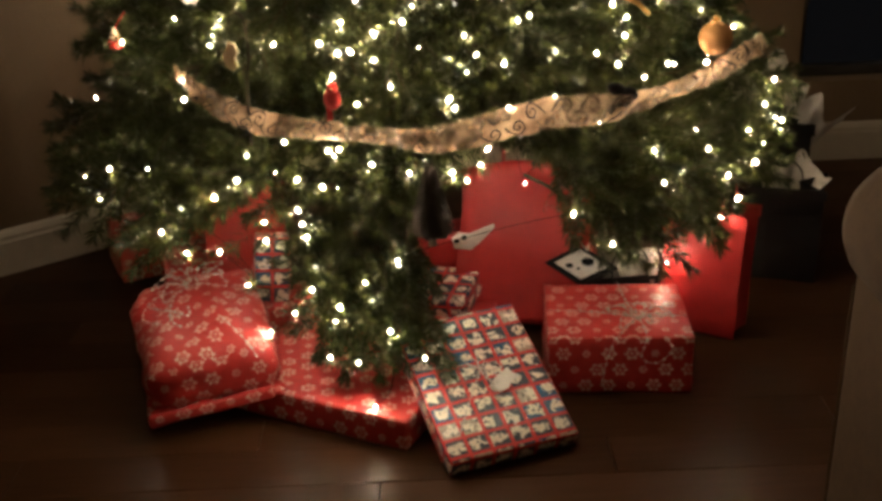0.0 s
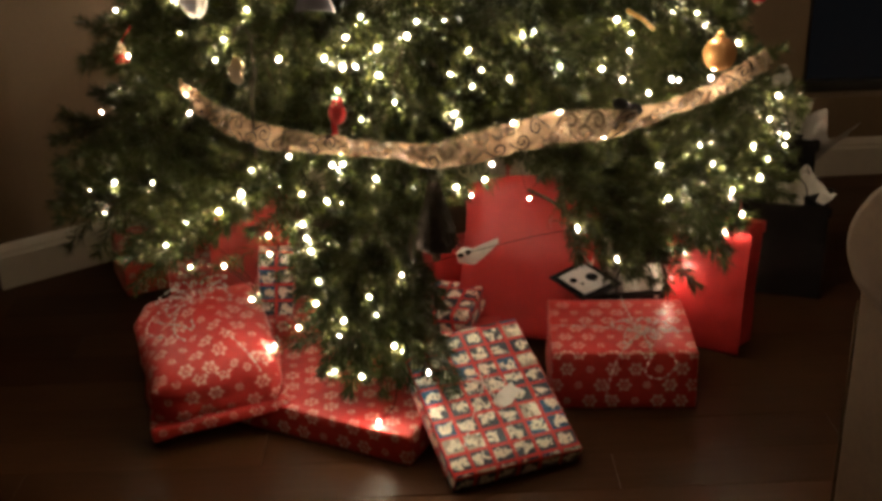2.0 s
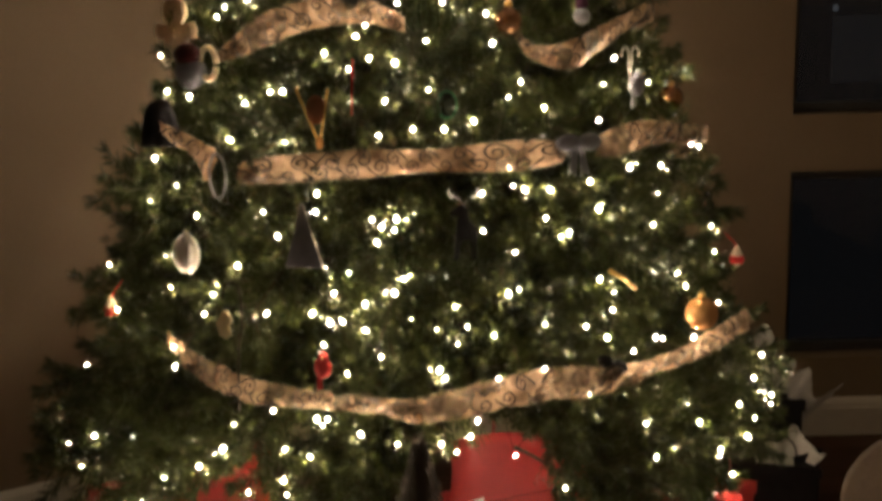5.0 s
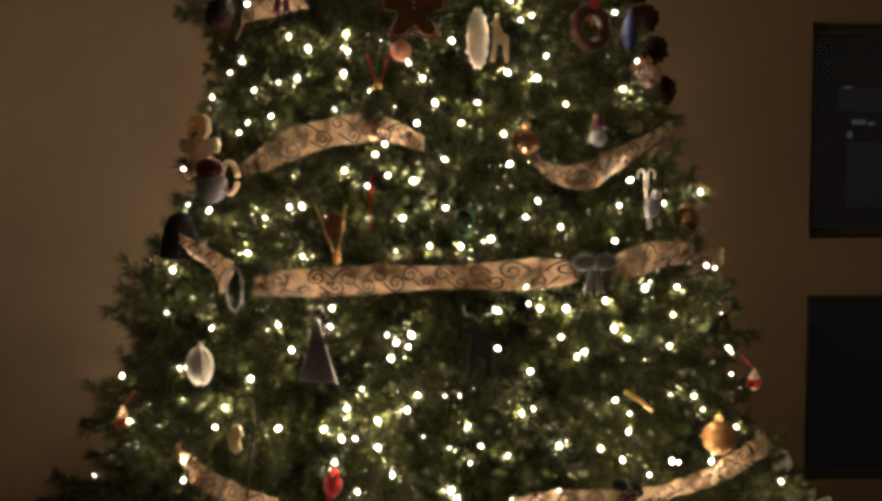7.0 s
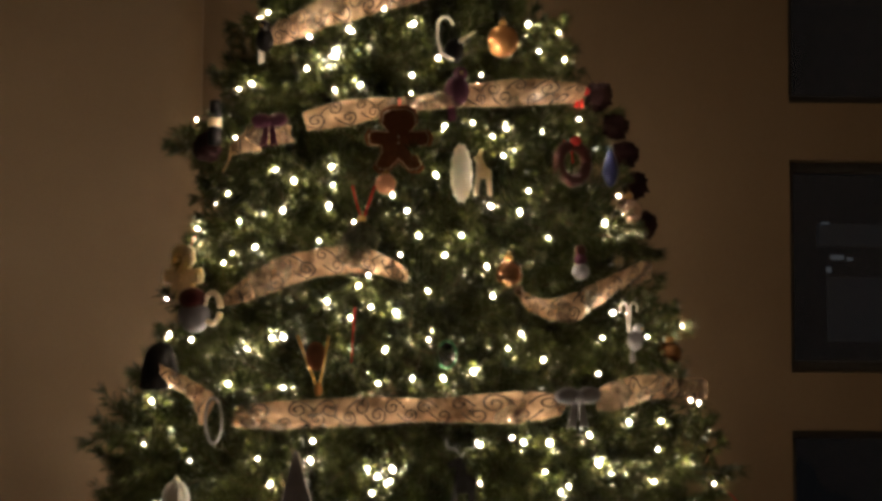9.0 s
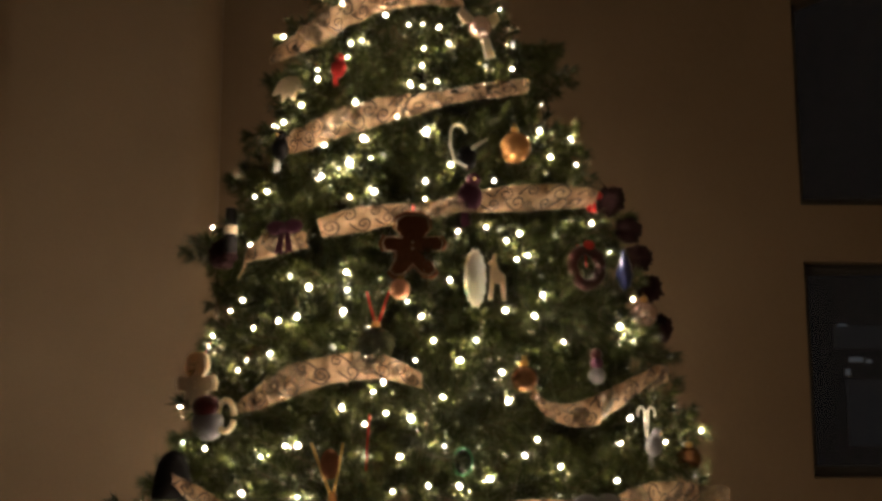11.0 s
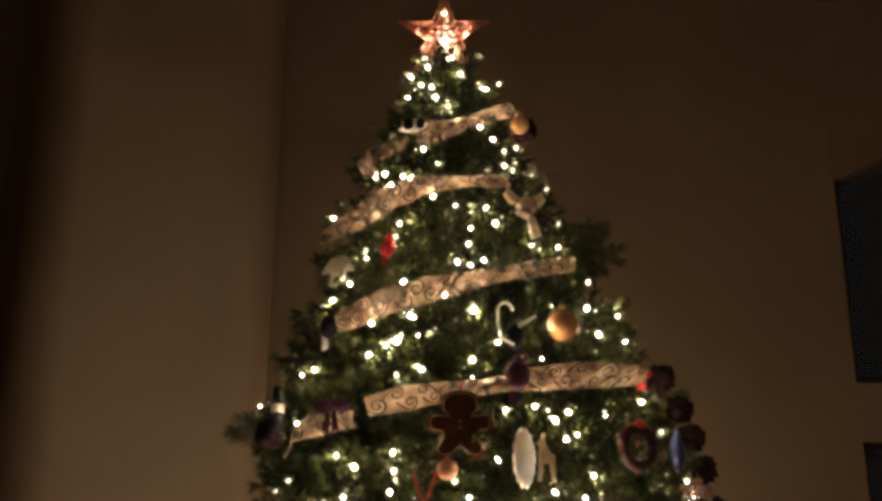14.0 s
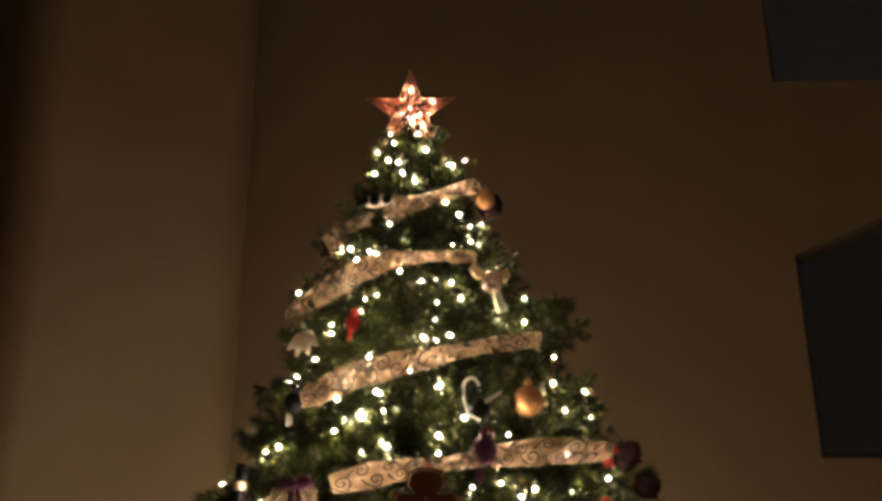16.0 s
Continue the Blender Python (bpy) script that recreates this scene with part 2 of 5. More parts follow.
def bm_box(size, bevel=0.004, m=None, segments=2):
    bm = bmesh.new()
    bmesh.ops.create_cube(bm, size=1, matrix=Matrix.Diagonal((*size, 1)))
    if bevel:
        bmesh.ops.bevel(bm, geom=bm.edges[:], offset=bevel, segments=segments, affect="EDGES", profile=0.5)
    if m is not None:
        bm.transform(m)
    return bm


def bm_ball(r, seg=20, rings=14, squash=(1, 1, 1), m=None):
    bm = bmesh.new()
    bmesh.ops.create_uvsphere(bm, u_segments=seg, v_segments=rings, radius=r)
    bm.transform(Matrix.Diagonal((*squash, 1)))
    if m is not None:
        bm.transform(m)
    return bm


def bm_lathe(profile, seg=20):
    """profile: (radius, height) pairs turned round z."""
    bm = bmesh.new()
    rings = []
    for r, z in profile:
        rings.append([bm.verts.new((r * math.cos(2 * math.pi * i / seg), r * math.sin(2 * math.pi * i / seg), z)) for i in range(seg)])
    for a, b in zip(rings, rings[1:]):
        for i in range(seg):
            bm.faces.new((a[i], a[(i + 1) % seg], b[(i + 1) % seg], b[i]))
    if profile[0][0] > 1e-5:
        bm.faces.new(rings[0][::-1])
    if profile[-1][0] > 1e-5:
        bm.faces.new(rings[-1])
    return bm


def bm_slab(outline, thick, bevel=0.0015):
    """A flat cut-out in the xz plane, thick along y, with softened rims."""
    bm = bmesh.new()
    f = bm.faces.new([bm.verts.new((x, -thick / 2, z)) for x, z in outline])
    ext = bmesh.ops.extrude_face_region(bm, geom=[f])
    bmesh.ops.translate(bm, verts=[v for v in ext["geom"] if isinstance(v, bmesh.types.BMVert)], vec=(0, thick, 0))
    bmesh.ops.recalc_face_normals(bm, faces=bm.faces)
    if bevel:
        rim = [e for e in bm.edges if abs(e.verts[0].co.y - e.verts[1].co.y) < 1e-6]
        bmesh.ops.bevel(bm, geom=rim, offset=bevel, segments=2, affect="EDGES", profile=0.5)
    return bm


def tube_arrays(points, radius, seg=5):
    pts = [Vector(p) for p in points]
    verts, faces = [], []
    side = Vector((0.31, 0.52, 0.79))
    for i, p in enumerate(pts):
        way = (pts[min(i + 1, len(pts) - 1)] - pts[max(i - 1, 0)]).normalized()
        a = way.cross(side).normalized() if abs(way.dot(side)) < 0.98 else way.orthogonal().normalized()
        b = way.cross(a)
        r = float(radius[i] if isinstance(radius, (list, tuple)) else radius)
        for k in range(seg):
            w = 2 * math.pi * k / seg
            verts.append(p + r * (math.cos(w) * a + math.sin(w) * b))
    for i in range(len(pts) - 1):
        for k in range(seg):
            faces.append((i * seg + k, i * seg + (k + 1) % seg, (i + 1) * seg + (k + 1) % seg, (i + 1) * seg + k))
    faces.append(tuple(range(seg))[::-1])
    faces.append(tuple(range((len(pts) - 1) * seg, len(pts) * seg)))
    return verts, faces


def joined(chunks):
    verts, faces = [], []
    for v, f in chunks:
        n = len(verts)
        verts.extend(v)
        faces.extend(tuple(i + n for i in q) for q in f)
    return verts, faces


def spline(points, steps):
    """A smooth line through the points (Catmull-Rom)."""
    p = [np.array(q, float) for q in points]
    p = [2 * p[0] - p[1], *p, 2 * p[-1] - p[-2]]
    out = []
    for i in range(1, len(p) - 2):
        for s in np.linspace(0, 1, steps, endpoint=False):
            a, b, c, d = p[i - 1:i + 3]
            out.append(0.5 * (2 * b + (c - a) * s + (2 * a - 5 * b + 4 * c - d) * s * s + (3 * b - a - 3 * c + d) * s ** 3))
    out.append(p[-2])
    return out


def box_uv(ob):
    """Paper laid on a parcel: the pattern in metres, turned over each edge."""
    me = ob.data
    layer = me.uv_layers.new(name="paper")
    for poly in me.polygons:
        n = poly.normal
        ax = max(range(3), key=lambda i: abs(n[i]))
        for li in poly.loop_indices:
            c = me.vertices[me.loops[li].vertex_index].co
            layer.data[li].uv = ((c.y, c.z), (c.x, c.z), (c.x, c.y))[ax]
    return ob


# ---- the room ----
BACK_Y, CEIL_Z = 3.54, 4.40
X0, X1, Y0 = -3.2, 3.0, -1.6


def setting(name, size, centre, material, rz=0.0, label="", bevel=0.0):
    ob = part(name, bm_box(size, bevel), material, smooth=False)
    ob.matrix_basis = pose(*centre, 0, 0, rz)
    return tagged(ob, label, kind="structure")


setting("floor", (X1 - X0 + 0.4, BACK_Y - Y0 + 0.5, 0.10), ((X0 + X1) / 2, (BACK_Y + Y0) / 2, -0.065), BARK, label="dark wooden plank floor with a soft sheen")
setting("ceiling", (X1 - X0 + 0.4, BACK_Y - Y0 + 0.5, 0.12), ((X0 + X1) / 2, (BACK_Y + Y0) / 2, CEIL_Z + 0.06), CEIL)
setting("wall_west", (0.15, BACK_Y - Y0, CEIL_Z), (X0 - 0.075, (BACK_Y + Y0) / 2, CEIL_Z / 2), WALL)
setting("wall_east", (0.15, BACK_Y - Y0, CEIL_Z), (X1 + 0.075, (BACK_Y + Y0) / 2, CEIL_Z / 2), PALE_BOUNCE)
setting("wall_south", (X1 - X0 + 0.3, 0.15, CEIL_Z), ((X0 + X1) / 2, Y0 - 0.075, CEIL_Z / 2), PALE_BOUNCE)

# the far wall, with a column of window openings
WX0, WX1 = 1.235, 2.20
OPENINGS = ((0.275, 0.906), (1.093, 1.790), (1.980, 2.898), (3.385, 4.05))


def far_wall():
    bm = bmesh.new()
    blocks = [(X0, WX0, 0, CEIL_Z), (WX1, X1, 0, CEIL_Z)]
    z = 0.0
    for a, b in OPENINGS:
        blocks.append((WX0, WX1, z, a))
        z = b
    blocks.append((WX0, WX1, z, CEIL_Z))
    for a, b, c, d in blocks:
        bmesh.ops.create_cube(bm, size=1, matrix=Matrix.Translation(((a + b) / 2, BACK_Y + 0.10, (c + d) / 2)) @ Matrix.Diagonal((b - a, 0.20, d - c, 1)))
    ob = part("wall_north", bm, WALL, smooth=False)
    return tagged(ob, "tan painted wall with a column of dark windows", kind="structure")


far_wall()
# the third opening has a peaked head: two wedges of wall fill its upper corners
for side in (0, 1):
    bm = bmesh.new()
    w = (WX1 - WX0) / 2
    tri = [(0, 0), (0, 0.21), (w, 0.21)] if side == 0 else [(2 * w, 0), (w, 0.21), (2 * w, 0.21)]
    f = bm.faces.new([bm.verts.new((x, 0, z)) for x, z in tri])
    ext = bmesh.ops.extrude_face_region(bm, geom=[f])
    bmesh.ops.translate(bm, verts=[v for v in ext["geom"] if isinstance(v, bmesh.types.BMVert)], vec=(0, 0.196, 0))
    bmesh.ops.recalc_face_normals(bm, faces=bm.faces)
    ob = part("wall_gable", bm, WALL, smooth=False)
    ob.location = (WX0 + 0.001, BACK_Y + 0.002, 2.688)
    tagged(ob, kind="structure")


def window(index, z0, z1):
    w, h = WX1 - WX0, z1 - z0
    win = empty("window_%d" % index, pose((WX0 + WX1) / 2, BACK_Y + 0.09, (z0 + z1) / 2), "dark unlit window set deep in a tan wall", "window", kind="structure")
    for name, size, at in (("window_frame", (w, 0.05, 0.035), (0, 0, h / 2 - 0.0175)), ("window_frame", (w, 0.05, 0.035), (0, 0, -h / 2 + 0.0175)),
                           ("window_frame", (0.035, 0.05, h - 0.07), (-w / 2 + 0.0175, 0, 0)), ("window_frame", (0.035, 0.05, h - 0.07), (w / 2 - 0.0175, 0, 0))):
        part(name, bm_box(size, 0.004, Matrix.Translation(at)), WINFRAME, win)
    pane = part("pane", bm_box((w - 0.07, 0.006, h - 0.07), 0), PANE, win, smooth=False)
    pane.visible_shadow = False


for i, (a, b) in enumerate(OPENINGS):
    window(i + 1, a, b)
setting("backdrop", (3.0, 0.05, 5.5), (1.8, BACK_Y + 1.6, 2.2), NIGHT, label="night darkness outside the windows")

# added glowing slabs that imitate faint reflections in the window panes
night_panel = bpy.data.objects["backdrop"]
GLIMMER_DIM, GLIMMER_BRIGHT = mat_glow("dim_pane_glimmer", (0.85, 0.9, 1.0), 0.0075), mat_glow("bright_pane_glimmer", (0.95, 0.97, 1.0), 0.05)
# the far_wall slabs here are only dim glow, no building
for name, size, x, z, material in (("far_wall", (0.60, 0.02, 0.10), 2.205, 1.65, GLIMMER_DIM), ("far_wall", (0.60, 0.02, 0.30), 2.25, 1.30, GLIMMER_DIM),
                                   ("lit_strip", (0.040, 0.02, 0.010), 1.93, 1.703, GLIMMER_BRIGHT), ("lit_strip", (0.060, 0.02, 0.022), 1.985, 1.543, GLIMMER_BRIGHT),
                                   ("lit_strip", (0.026, 0.02, 0.016), 2.045, 1.535, GLIMMER_BRIGHT), ("lit_strip", (0.020, 0.02, 0.028), 1.945, 1.485, GLIMMER_BRIGHT)):
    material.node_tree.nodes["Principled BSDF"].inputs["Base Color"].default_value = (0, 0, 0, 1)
    part(name, bm_box(size, 0.003), material, night_panel).location = (x - 1.8, -0.05 if name == "far_wall" else -0.08, z - 2.2)

# the angled pier beside the tree
PA, PB = Vector((-1.252, 2.848, 0)), Vector((-0.580, 3.321, 0))
pier_len = (PB - PA).length
pier_rz = math.degrees(math.atan2((PB - PA).y, (PB - PA).x))


def on_pier(s, out, z):
    """A place s metres along the pier's face and out metres before it."""
    u = (PB - PA).normalized()
    return PA + u * s + Vector((u.y, -u.x, 0)) * out + Vector((0, 0, z))


c = on_pier(pier_len / 2, -0.20, CEIL_Z / 2)
bm = bm_box((pier_len, 0.40, CEIL_Z), 0)
upright = [e for e in bm.edges if abs(e.verts[0].co.z - e.verts[1].co.z) > 1]
corner = [e for e in upright if e.verts[0].co.x > 0 and e.verts[0].co.y < 0]
bmesh.ops.bevel(bm, geom=corner, offset=0.20, segments=24, affect="EDGES", profile=0.5)
corner = [e for e in bm.edges if abs(e.verts[0].co.z - e.verts[1].co.z) > 1 and e.verts[0].co.x < 0 and e.verts[0].co.y < 0]
bmesh.ops.bevel(bm, geom=corner, offset=0.135, segments=20, affect="EDGES", profile=0.5)
pier = part("wall_pier", bm, WALL, smooth=False)
pier.matrix_basis = pose(*c, 0, 0, pier_rz)
tagged(pier, "tan textured plaster pier with rounded edges", kind="structure")


def baseboard(name, length, centre, rz):
    prof = [(0, 0), (0.016, 0), (0.016, 0.095), (0.013, 0.103), (0.013, 0.112), (0.006, 0.125), (0, 0.132)]
    bm = bmesh.new()
    a = [bm.verts.new((-length / 2, -y, z)) for y, z in prof]
    b = [bm.verts.new((length / 2, -y, z)) for y, z in prof]
    n = len(prof)
    for i in range(n):
        bm.faces.new((a[i], a[(i + 1) % n], b[(i + 1) % n], b[i]))
    bm.faces.new(a[::-1]), bm.faces.new(b)
    bmesh.ops.recalc_face_normals(bm, faces=bm.faces)
    ob = part(name, bm, TRIM, smooth=False)
    ob.matrix_basis = pose(*centre, 0, 0, rz)
    return tagged(ob, "cream painted wooden baseboard", kind="structure")


baseboard("baseboard_1", pier_len, on_pier(pier_len / 2, 0.001, 0.001), pier_rz)
baseboard("baseboard_2", X1 + 0.9, ((X1 - 0.9) / 2, BACK_Y - 0.001, 0.001), 0)

# ---- the tree ----
TREE_Y = 2.67
PROFILE_Z = (0.25, 0.40, 0.53, 0.66, 0.95, 1.10, 1.26, 1.46, 1.60, 1.76, 1.90, 2.05, 2.20, 2.37, 2.46, 2.60, 2.70, 2.80)
PROFILE_R = (0.78, 0.90, 0.87, 0.83, 0.735, 0.70, 0.63, 0.56, 0.545, 0.51, 0.455, 0.37, 0.34, 0.225, 0.21, 0.15, 0.08, 0.02)


def lean_x(z):
    return float(np.interp(z, (1.5, 1.9, 2.4, 2.8), (0, -0.047, -0.065, -0.075)))


def skin(phi, z, k=1.0):
    """The tree's outside at the bearing phi (0 faces the room's middle, + to the right) and the height z."""
    a = radians(phi)
    flat = 1 - 0.20 * max(math.cos(a), 0) ** 2 * float(np.interp(z, (0.55, 1.10), (1, 0)))
    r = float(np.interp(z, PROFILE_Z, PROFILE_R)) * k * flat
    return Vector((lean_x(z) + r * math.sin(a), TREE_Y - r * math.cos(a), z))


def before(phi, z, out):
    """A place on the tree's outside, brought out by so many metres towards the room."""
    p = skin(phi, z)
    return p + (Vector((0, 0, EYE)) - p).normalized() * out


def outward(phi):
    return Vector((math.sin(radians(phi)), -math.cos(radians(phi)), 0))


# ---- the gold ribbons: bearings and heights along each, and its ways ----
RIBBONS = (
    (((-42, 0.757), (-34, 0.707), (-26, 0.676), (-16, 0.666), (-7, 0.656), (1, 0.644), (11, 0.667), (20, 0.681), (30, 0.674), (41, 0.688), (55, 0.706), (69, 0.712)), dict(seed=1)),
    (((-49, 1.165), (-39, 1.137), (-33, 1.097)), dict(seed=2)),
    (((-28, 1.093), (-16, 1.105), (-7, 1.112), (1, 1.115), (10, 1.117), (24, 1.120)), dict(seed=3, wave=0.008)),
    (((30, 1.124), (41, 1.139), (53, 1.135), (72, 1.118)), dict(seed=4)),
    (((-39, 1.310), (-32, 1.338), (-24, 1.371), (-16, 1.387), (-8, 1.387), (-1, 1.360)), dict(seed=5)),
    (((19, 1.351), (22, 1.307), (29, 1.297), (39, 1.331), (51, 1.369), (63, 1.385)), dict(seed=6)),
    (((-44, 1.59), (-42, 1.63), (-37, 1.648), (-30, 1.655), (-25, 1.646)), dict(seed=7)),
    (((-22, 1.671), (-8, 1.690), (3, 1.704), (15, 1.724), (30, 1.744), (51, 1.765)), dict(seed=8, width=0.056)),
    (((-38, 1.869), (-29, 1.879), (-19, 1.903), (-7, 1.929), (7, 1.957), (22, 1.990), (49, 2.044)), dict(seed=9, width=0.060)),
    (((-61, 2.135), (-40, 2.150), (-24, 2.182), (-8, 2.210), (6, 2.221), (26, 2.233)), dict(seed=10, width=0.058)),
    (((-20, 2.388), (-11, 2.391), (5, 2.405), (26, 2.447), (68, 2.520)), dict(seed=11, width=0.058)),
    (((-60, 2.325), (-52, 2.362), (-40, 2.366), (-27, 2.369)), dict(seed=12)),
)


def hem(phi):
    """How low the lowest branches hang, round the tree."""
    phi = (phi + 180) % 360 - 180
    return float(np.interp(phi, (-180, -75, -50, -42, -36, -30, -24, -19, -15, -9, -5, 3, 9, 14, 20, 27, 34, 45, 60, 80, 180),
                           (0.36, 0.36, 0.36, 0.36, 0.42, 0.46, 0.42, 0.28, 0.15, 0.18, 0.46, 0.56, 0.60, 0.58, 0.55, 0.48, 0.38, 0.27, 0.26, 0.35, 0.36)))


def brush(r, pts, count, length, width):
    """Needles all round a twig, swept forward and closing into a tuft at its end."""
    pts = np.array([tuple(p) for p in pts])
    q = np.minimum(r.uniform(0, len(pts) - 1, count) + (r.uniform(0, 1, count) < 0.12) * len(pts), len(pts) - 1.001)
    i = q.astype(int)
    at = pts[i] + (pts[i + 1] - pts[i]) * (q - i)[:, None]
    way = pts[i + 1] - pts[i]
    way /= np.linalg.norm(way, axis=1)[:, None]
    side = np.cross(way, r.normal(size=(count, 3)))
    side /= np.linalg.norm(side, axis=1)[:, None]
    end = (q > len(pts) - 1.3)[:, None]
    d = way * r.uniform(0.40, 1.0, (count, 1)) * np.where(end, 1.9, 1.0) + side * r.uniform(0.45, 1.0, (count, 1))
    d /= np.linalg.norm(d, axis=1)[:, None]
    ln = (length * r.uniform(0.65, 1.15, count))[:, None]
    b = np.cross(d, r.normal(size=(count, 3)))
    b *= width / np.linalg.norm(b, axis=1)[:, None]
    mid = at + d * ln * 0.45
    tip = at + d * ln + np.array([0, 0, -0.12]) * ln
    return np.stack([at, mid + b, tip, mid - b], 1).reshape(-1, 3)


def spray(seed, length, needles, droop, width=0.0012, twigs=9):
    """One bushy branch along +y: a bent stem and side twigs, each ringed with needles. Wood, and needle corners in fours."""
    r = np.random.default_rng(seed)
    bend = r.uniform(-0.05, 0.05)

    def spine(s):
        return Vector((bend * length * s * s * 3, length * s, -droop * length * s * s + 0.02 * length * math.sin(5 * s + seed)))

    stem = [spine(s) for s in np.linspace(0, 1, 7).tolist()]
    wood = [tube_arrays(stem, [0.005 - 0.0035 * s for s in np.linspace(0, 1, 7).tolist()], 5)]
    axes = [stem[2:]]
    for k in range(twigs):
        s = 0.25 + 0.60 * k / twigs
        at = spine(s)
        side = 1 if k % 2 else -1
        ln = length * (0.50 - 0.26 * k / twigs) * r.uniform(0.75, 1.2)
        w = Vector((side * r.uniform(0.45, 0.95), r.uniform(0.6, 1.0), r.uniform(-0.55, 0.55))).normalized()
        tw = [at + w * ln * q + Vector((0, 0, 0.18 * ln * q * q)) for q in np.linspace(0, 1, 4).tolist()]
        wood.append(tube_arrays(tw, [0.0026, 0.0022, 0.0018, 0.001], 4))
        axes.append(tw)
    total = sum((a[-1] - a[0]).length for a in axes)
    size = 0.036 if length > 0.3 else 0.030
    return joined(wood), np.concatenate([brush(r, a, int(needles * (a[-1] - a[0]).length / total), size, width) for a in axes])


def foliage_mesh(name, wood, corners, materials):
    """A mesh of wood (may be empty) and of needles given by their corners in fours."""
    wv, wf = wood
    n = len(wv)
    verts = np.concatenate([np.array([tuple(p) for p in wv]).reshape(-1, 3), corners])
    sizes = np.array([len(q) for q in wf] + [4] * (len(corners) // 4), dtype=np.int32)
    loops_ = np.concatenate([np.array([i for q in wf for i in q], dtype=np.int32), np.arange(n, n + len(corners), dtype=np.int32)])
    me = bpy.data.meshes.new(name)
    me.vertices.add(len(verts))
    me.vertices.foreach_set("co", verts.astype(np.float32).ravel())
    me.loops.add(len(loops_))
    me.loops.foreach_set("vertex_index", loops_)
    me.polygons.add(len(sizes))
    me.polygons.foreach_set("loop_start", np.concatenate([[0], np.cumsum(sizes)[:-1]]).astype(np.int32))
    me.polygons.foreach_set("loop_total", sizes)
    for m in materials:
        me.materials.append(m)
    if len(materials) > 1:
        idx = np.zeros(len(sizes), dtype=np.int32)
        idx[len(wf):] = 1
        me.polygons.foreach_set("material_index", idx)
    me.update(calc_edges=True)
    return me


tree = empty("christmas_tree", pose(0, TREE_Y, 0), "tall full green artificial pine hung with lights and ornaments", "christmas tree")
trunk_v, trunk_f = tube_arrays([(lean_x(z), 0, z) for z in np.linspace(0.0, 2.72, 12)], [0.034 - 0.0022 * i for i in range(12)], 10)
mesh_object("trunk", trunk_v, trunk_f, BARK, tree)


def branch_mesh(seed, length, needles, droop):
    wood, corners = spray(seed, length, needles, droop)
    return foliage_mesh("branch", wood, corners, (BARK, NEEDLE))


VARIANTS = [branch_mesh(100 + i, 0.36, 2900, 0.06 + 0.05 * (i % 4)) for i in range(9)]
SMALL = [branch_mesh(200 + i, 0.22, 1700, 0.04) for i in range(5)]


def branch_pose(phi, z, k, tilt, roll, length):
    tip = skin(phi, z, k) - Vector((0, TREE_Y, 0))
    out = outward(phi)
    t = radians(tilt)
    way = (out * math.cos(t) + Vector((0, 0, 1)) * math.sin(t)).normalized()
    right = way.cross(Vector((0, 0, 1))).normalized()
    up = right.cross(way)
    rot = Matrix((right, way, up)).transposed().to_4x4()
    return Matrix.Translation(tip - way * length) @ rot @ pose(0, 0, 0, 0, roll, 0)


slots = []
z = 0.22
level = 0
while z < 2.70:
    R = float(np.interp(z, PROFILE_Z, PROFILE_R))
    n = max(4, int(2 * math.pi * R / 0.165))
    for i in range(n):
        phi = (360.0 * (i + 0.5 * (level % 2) + rng.uniform(-0.3, 0.3)) / n + 180) % 360 - 180
        zz = z + rng.uniform(-0.04, 0.04)
        if zz > hem(phi) + 0.05:
            slots.append((phi, zz))
    z += 0.088 if z < 1.9 else 0.075
    level += 1
for phi in range(-110, 111, 7):
    slots.append((phi + rng.uniform(-2, 2), hem(phi) + rng.uniform(0.04, 0.09)))
front = [s for s in slots if abs(s[0]) < 100]
rear = [s for s in slots if abs(s[0]) >= 100]
order = sorted(range(len(front)), key=lambda i: abs(front[i][0]))
near = set(order[:290])


def covered(phi, z, reach=0.085):
    """Whether a ribbon runs over the tree at that bearing and height."""
    for path, _ in RIBBONS:
        if path[0][0] - 3 < phi < path[-1][0] + 3 and abs(z - float(np.interp(phi, [q[0] for q in path], [q[1] for q in path]))) < reach:
            return True
    return False


def place(phi, z):
    top = z > 2.05
    tilt = float(np.interp(z, (0.2, 0.45, 1.2, 2.0, 2.7), (-30, -14, 0, 10, 40))) + rng.uniform(-14, 14)
    if covered(phi, z):
        k = rng.uniform(0.84, 0.92)
    elif abs(phi) > 50:
        k = rng.uniform(0.80, 0.99) if rng.uniform() < 0.8 else rng.uniform(1.0, 1.08 if z < 1.9 else 1.22)
    else:
        k = rng.uniform(0.80, 1.0) if rng.uniform() < 0.7 else rng.uniform(1.0, 1.10)
    if z > 2.4:
        k = min(k, rng.uniform(0.75, 1.0))
    return branch_pose(phi, z, k, tilt, rng.uniform(-50, 50), 0.22 if top else 0.36), (SMALL if top else VARIANTS)


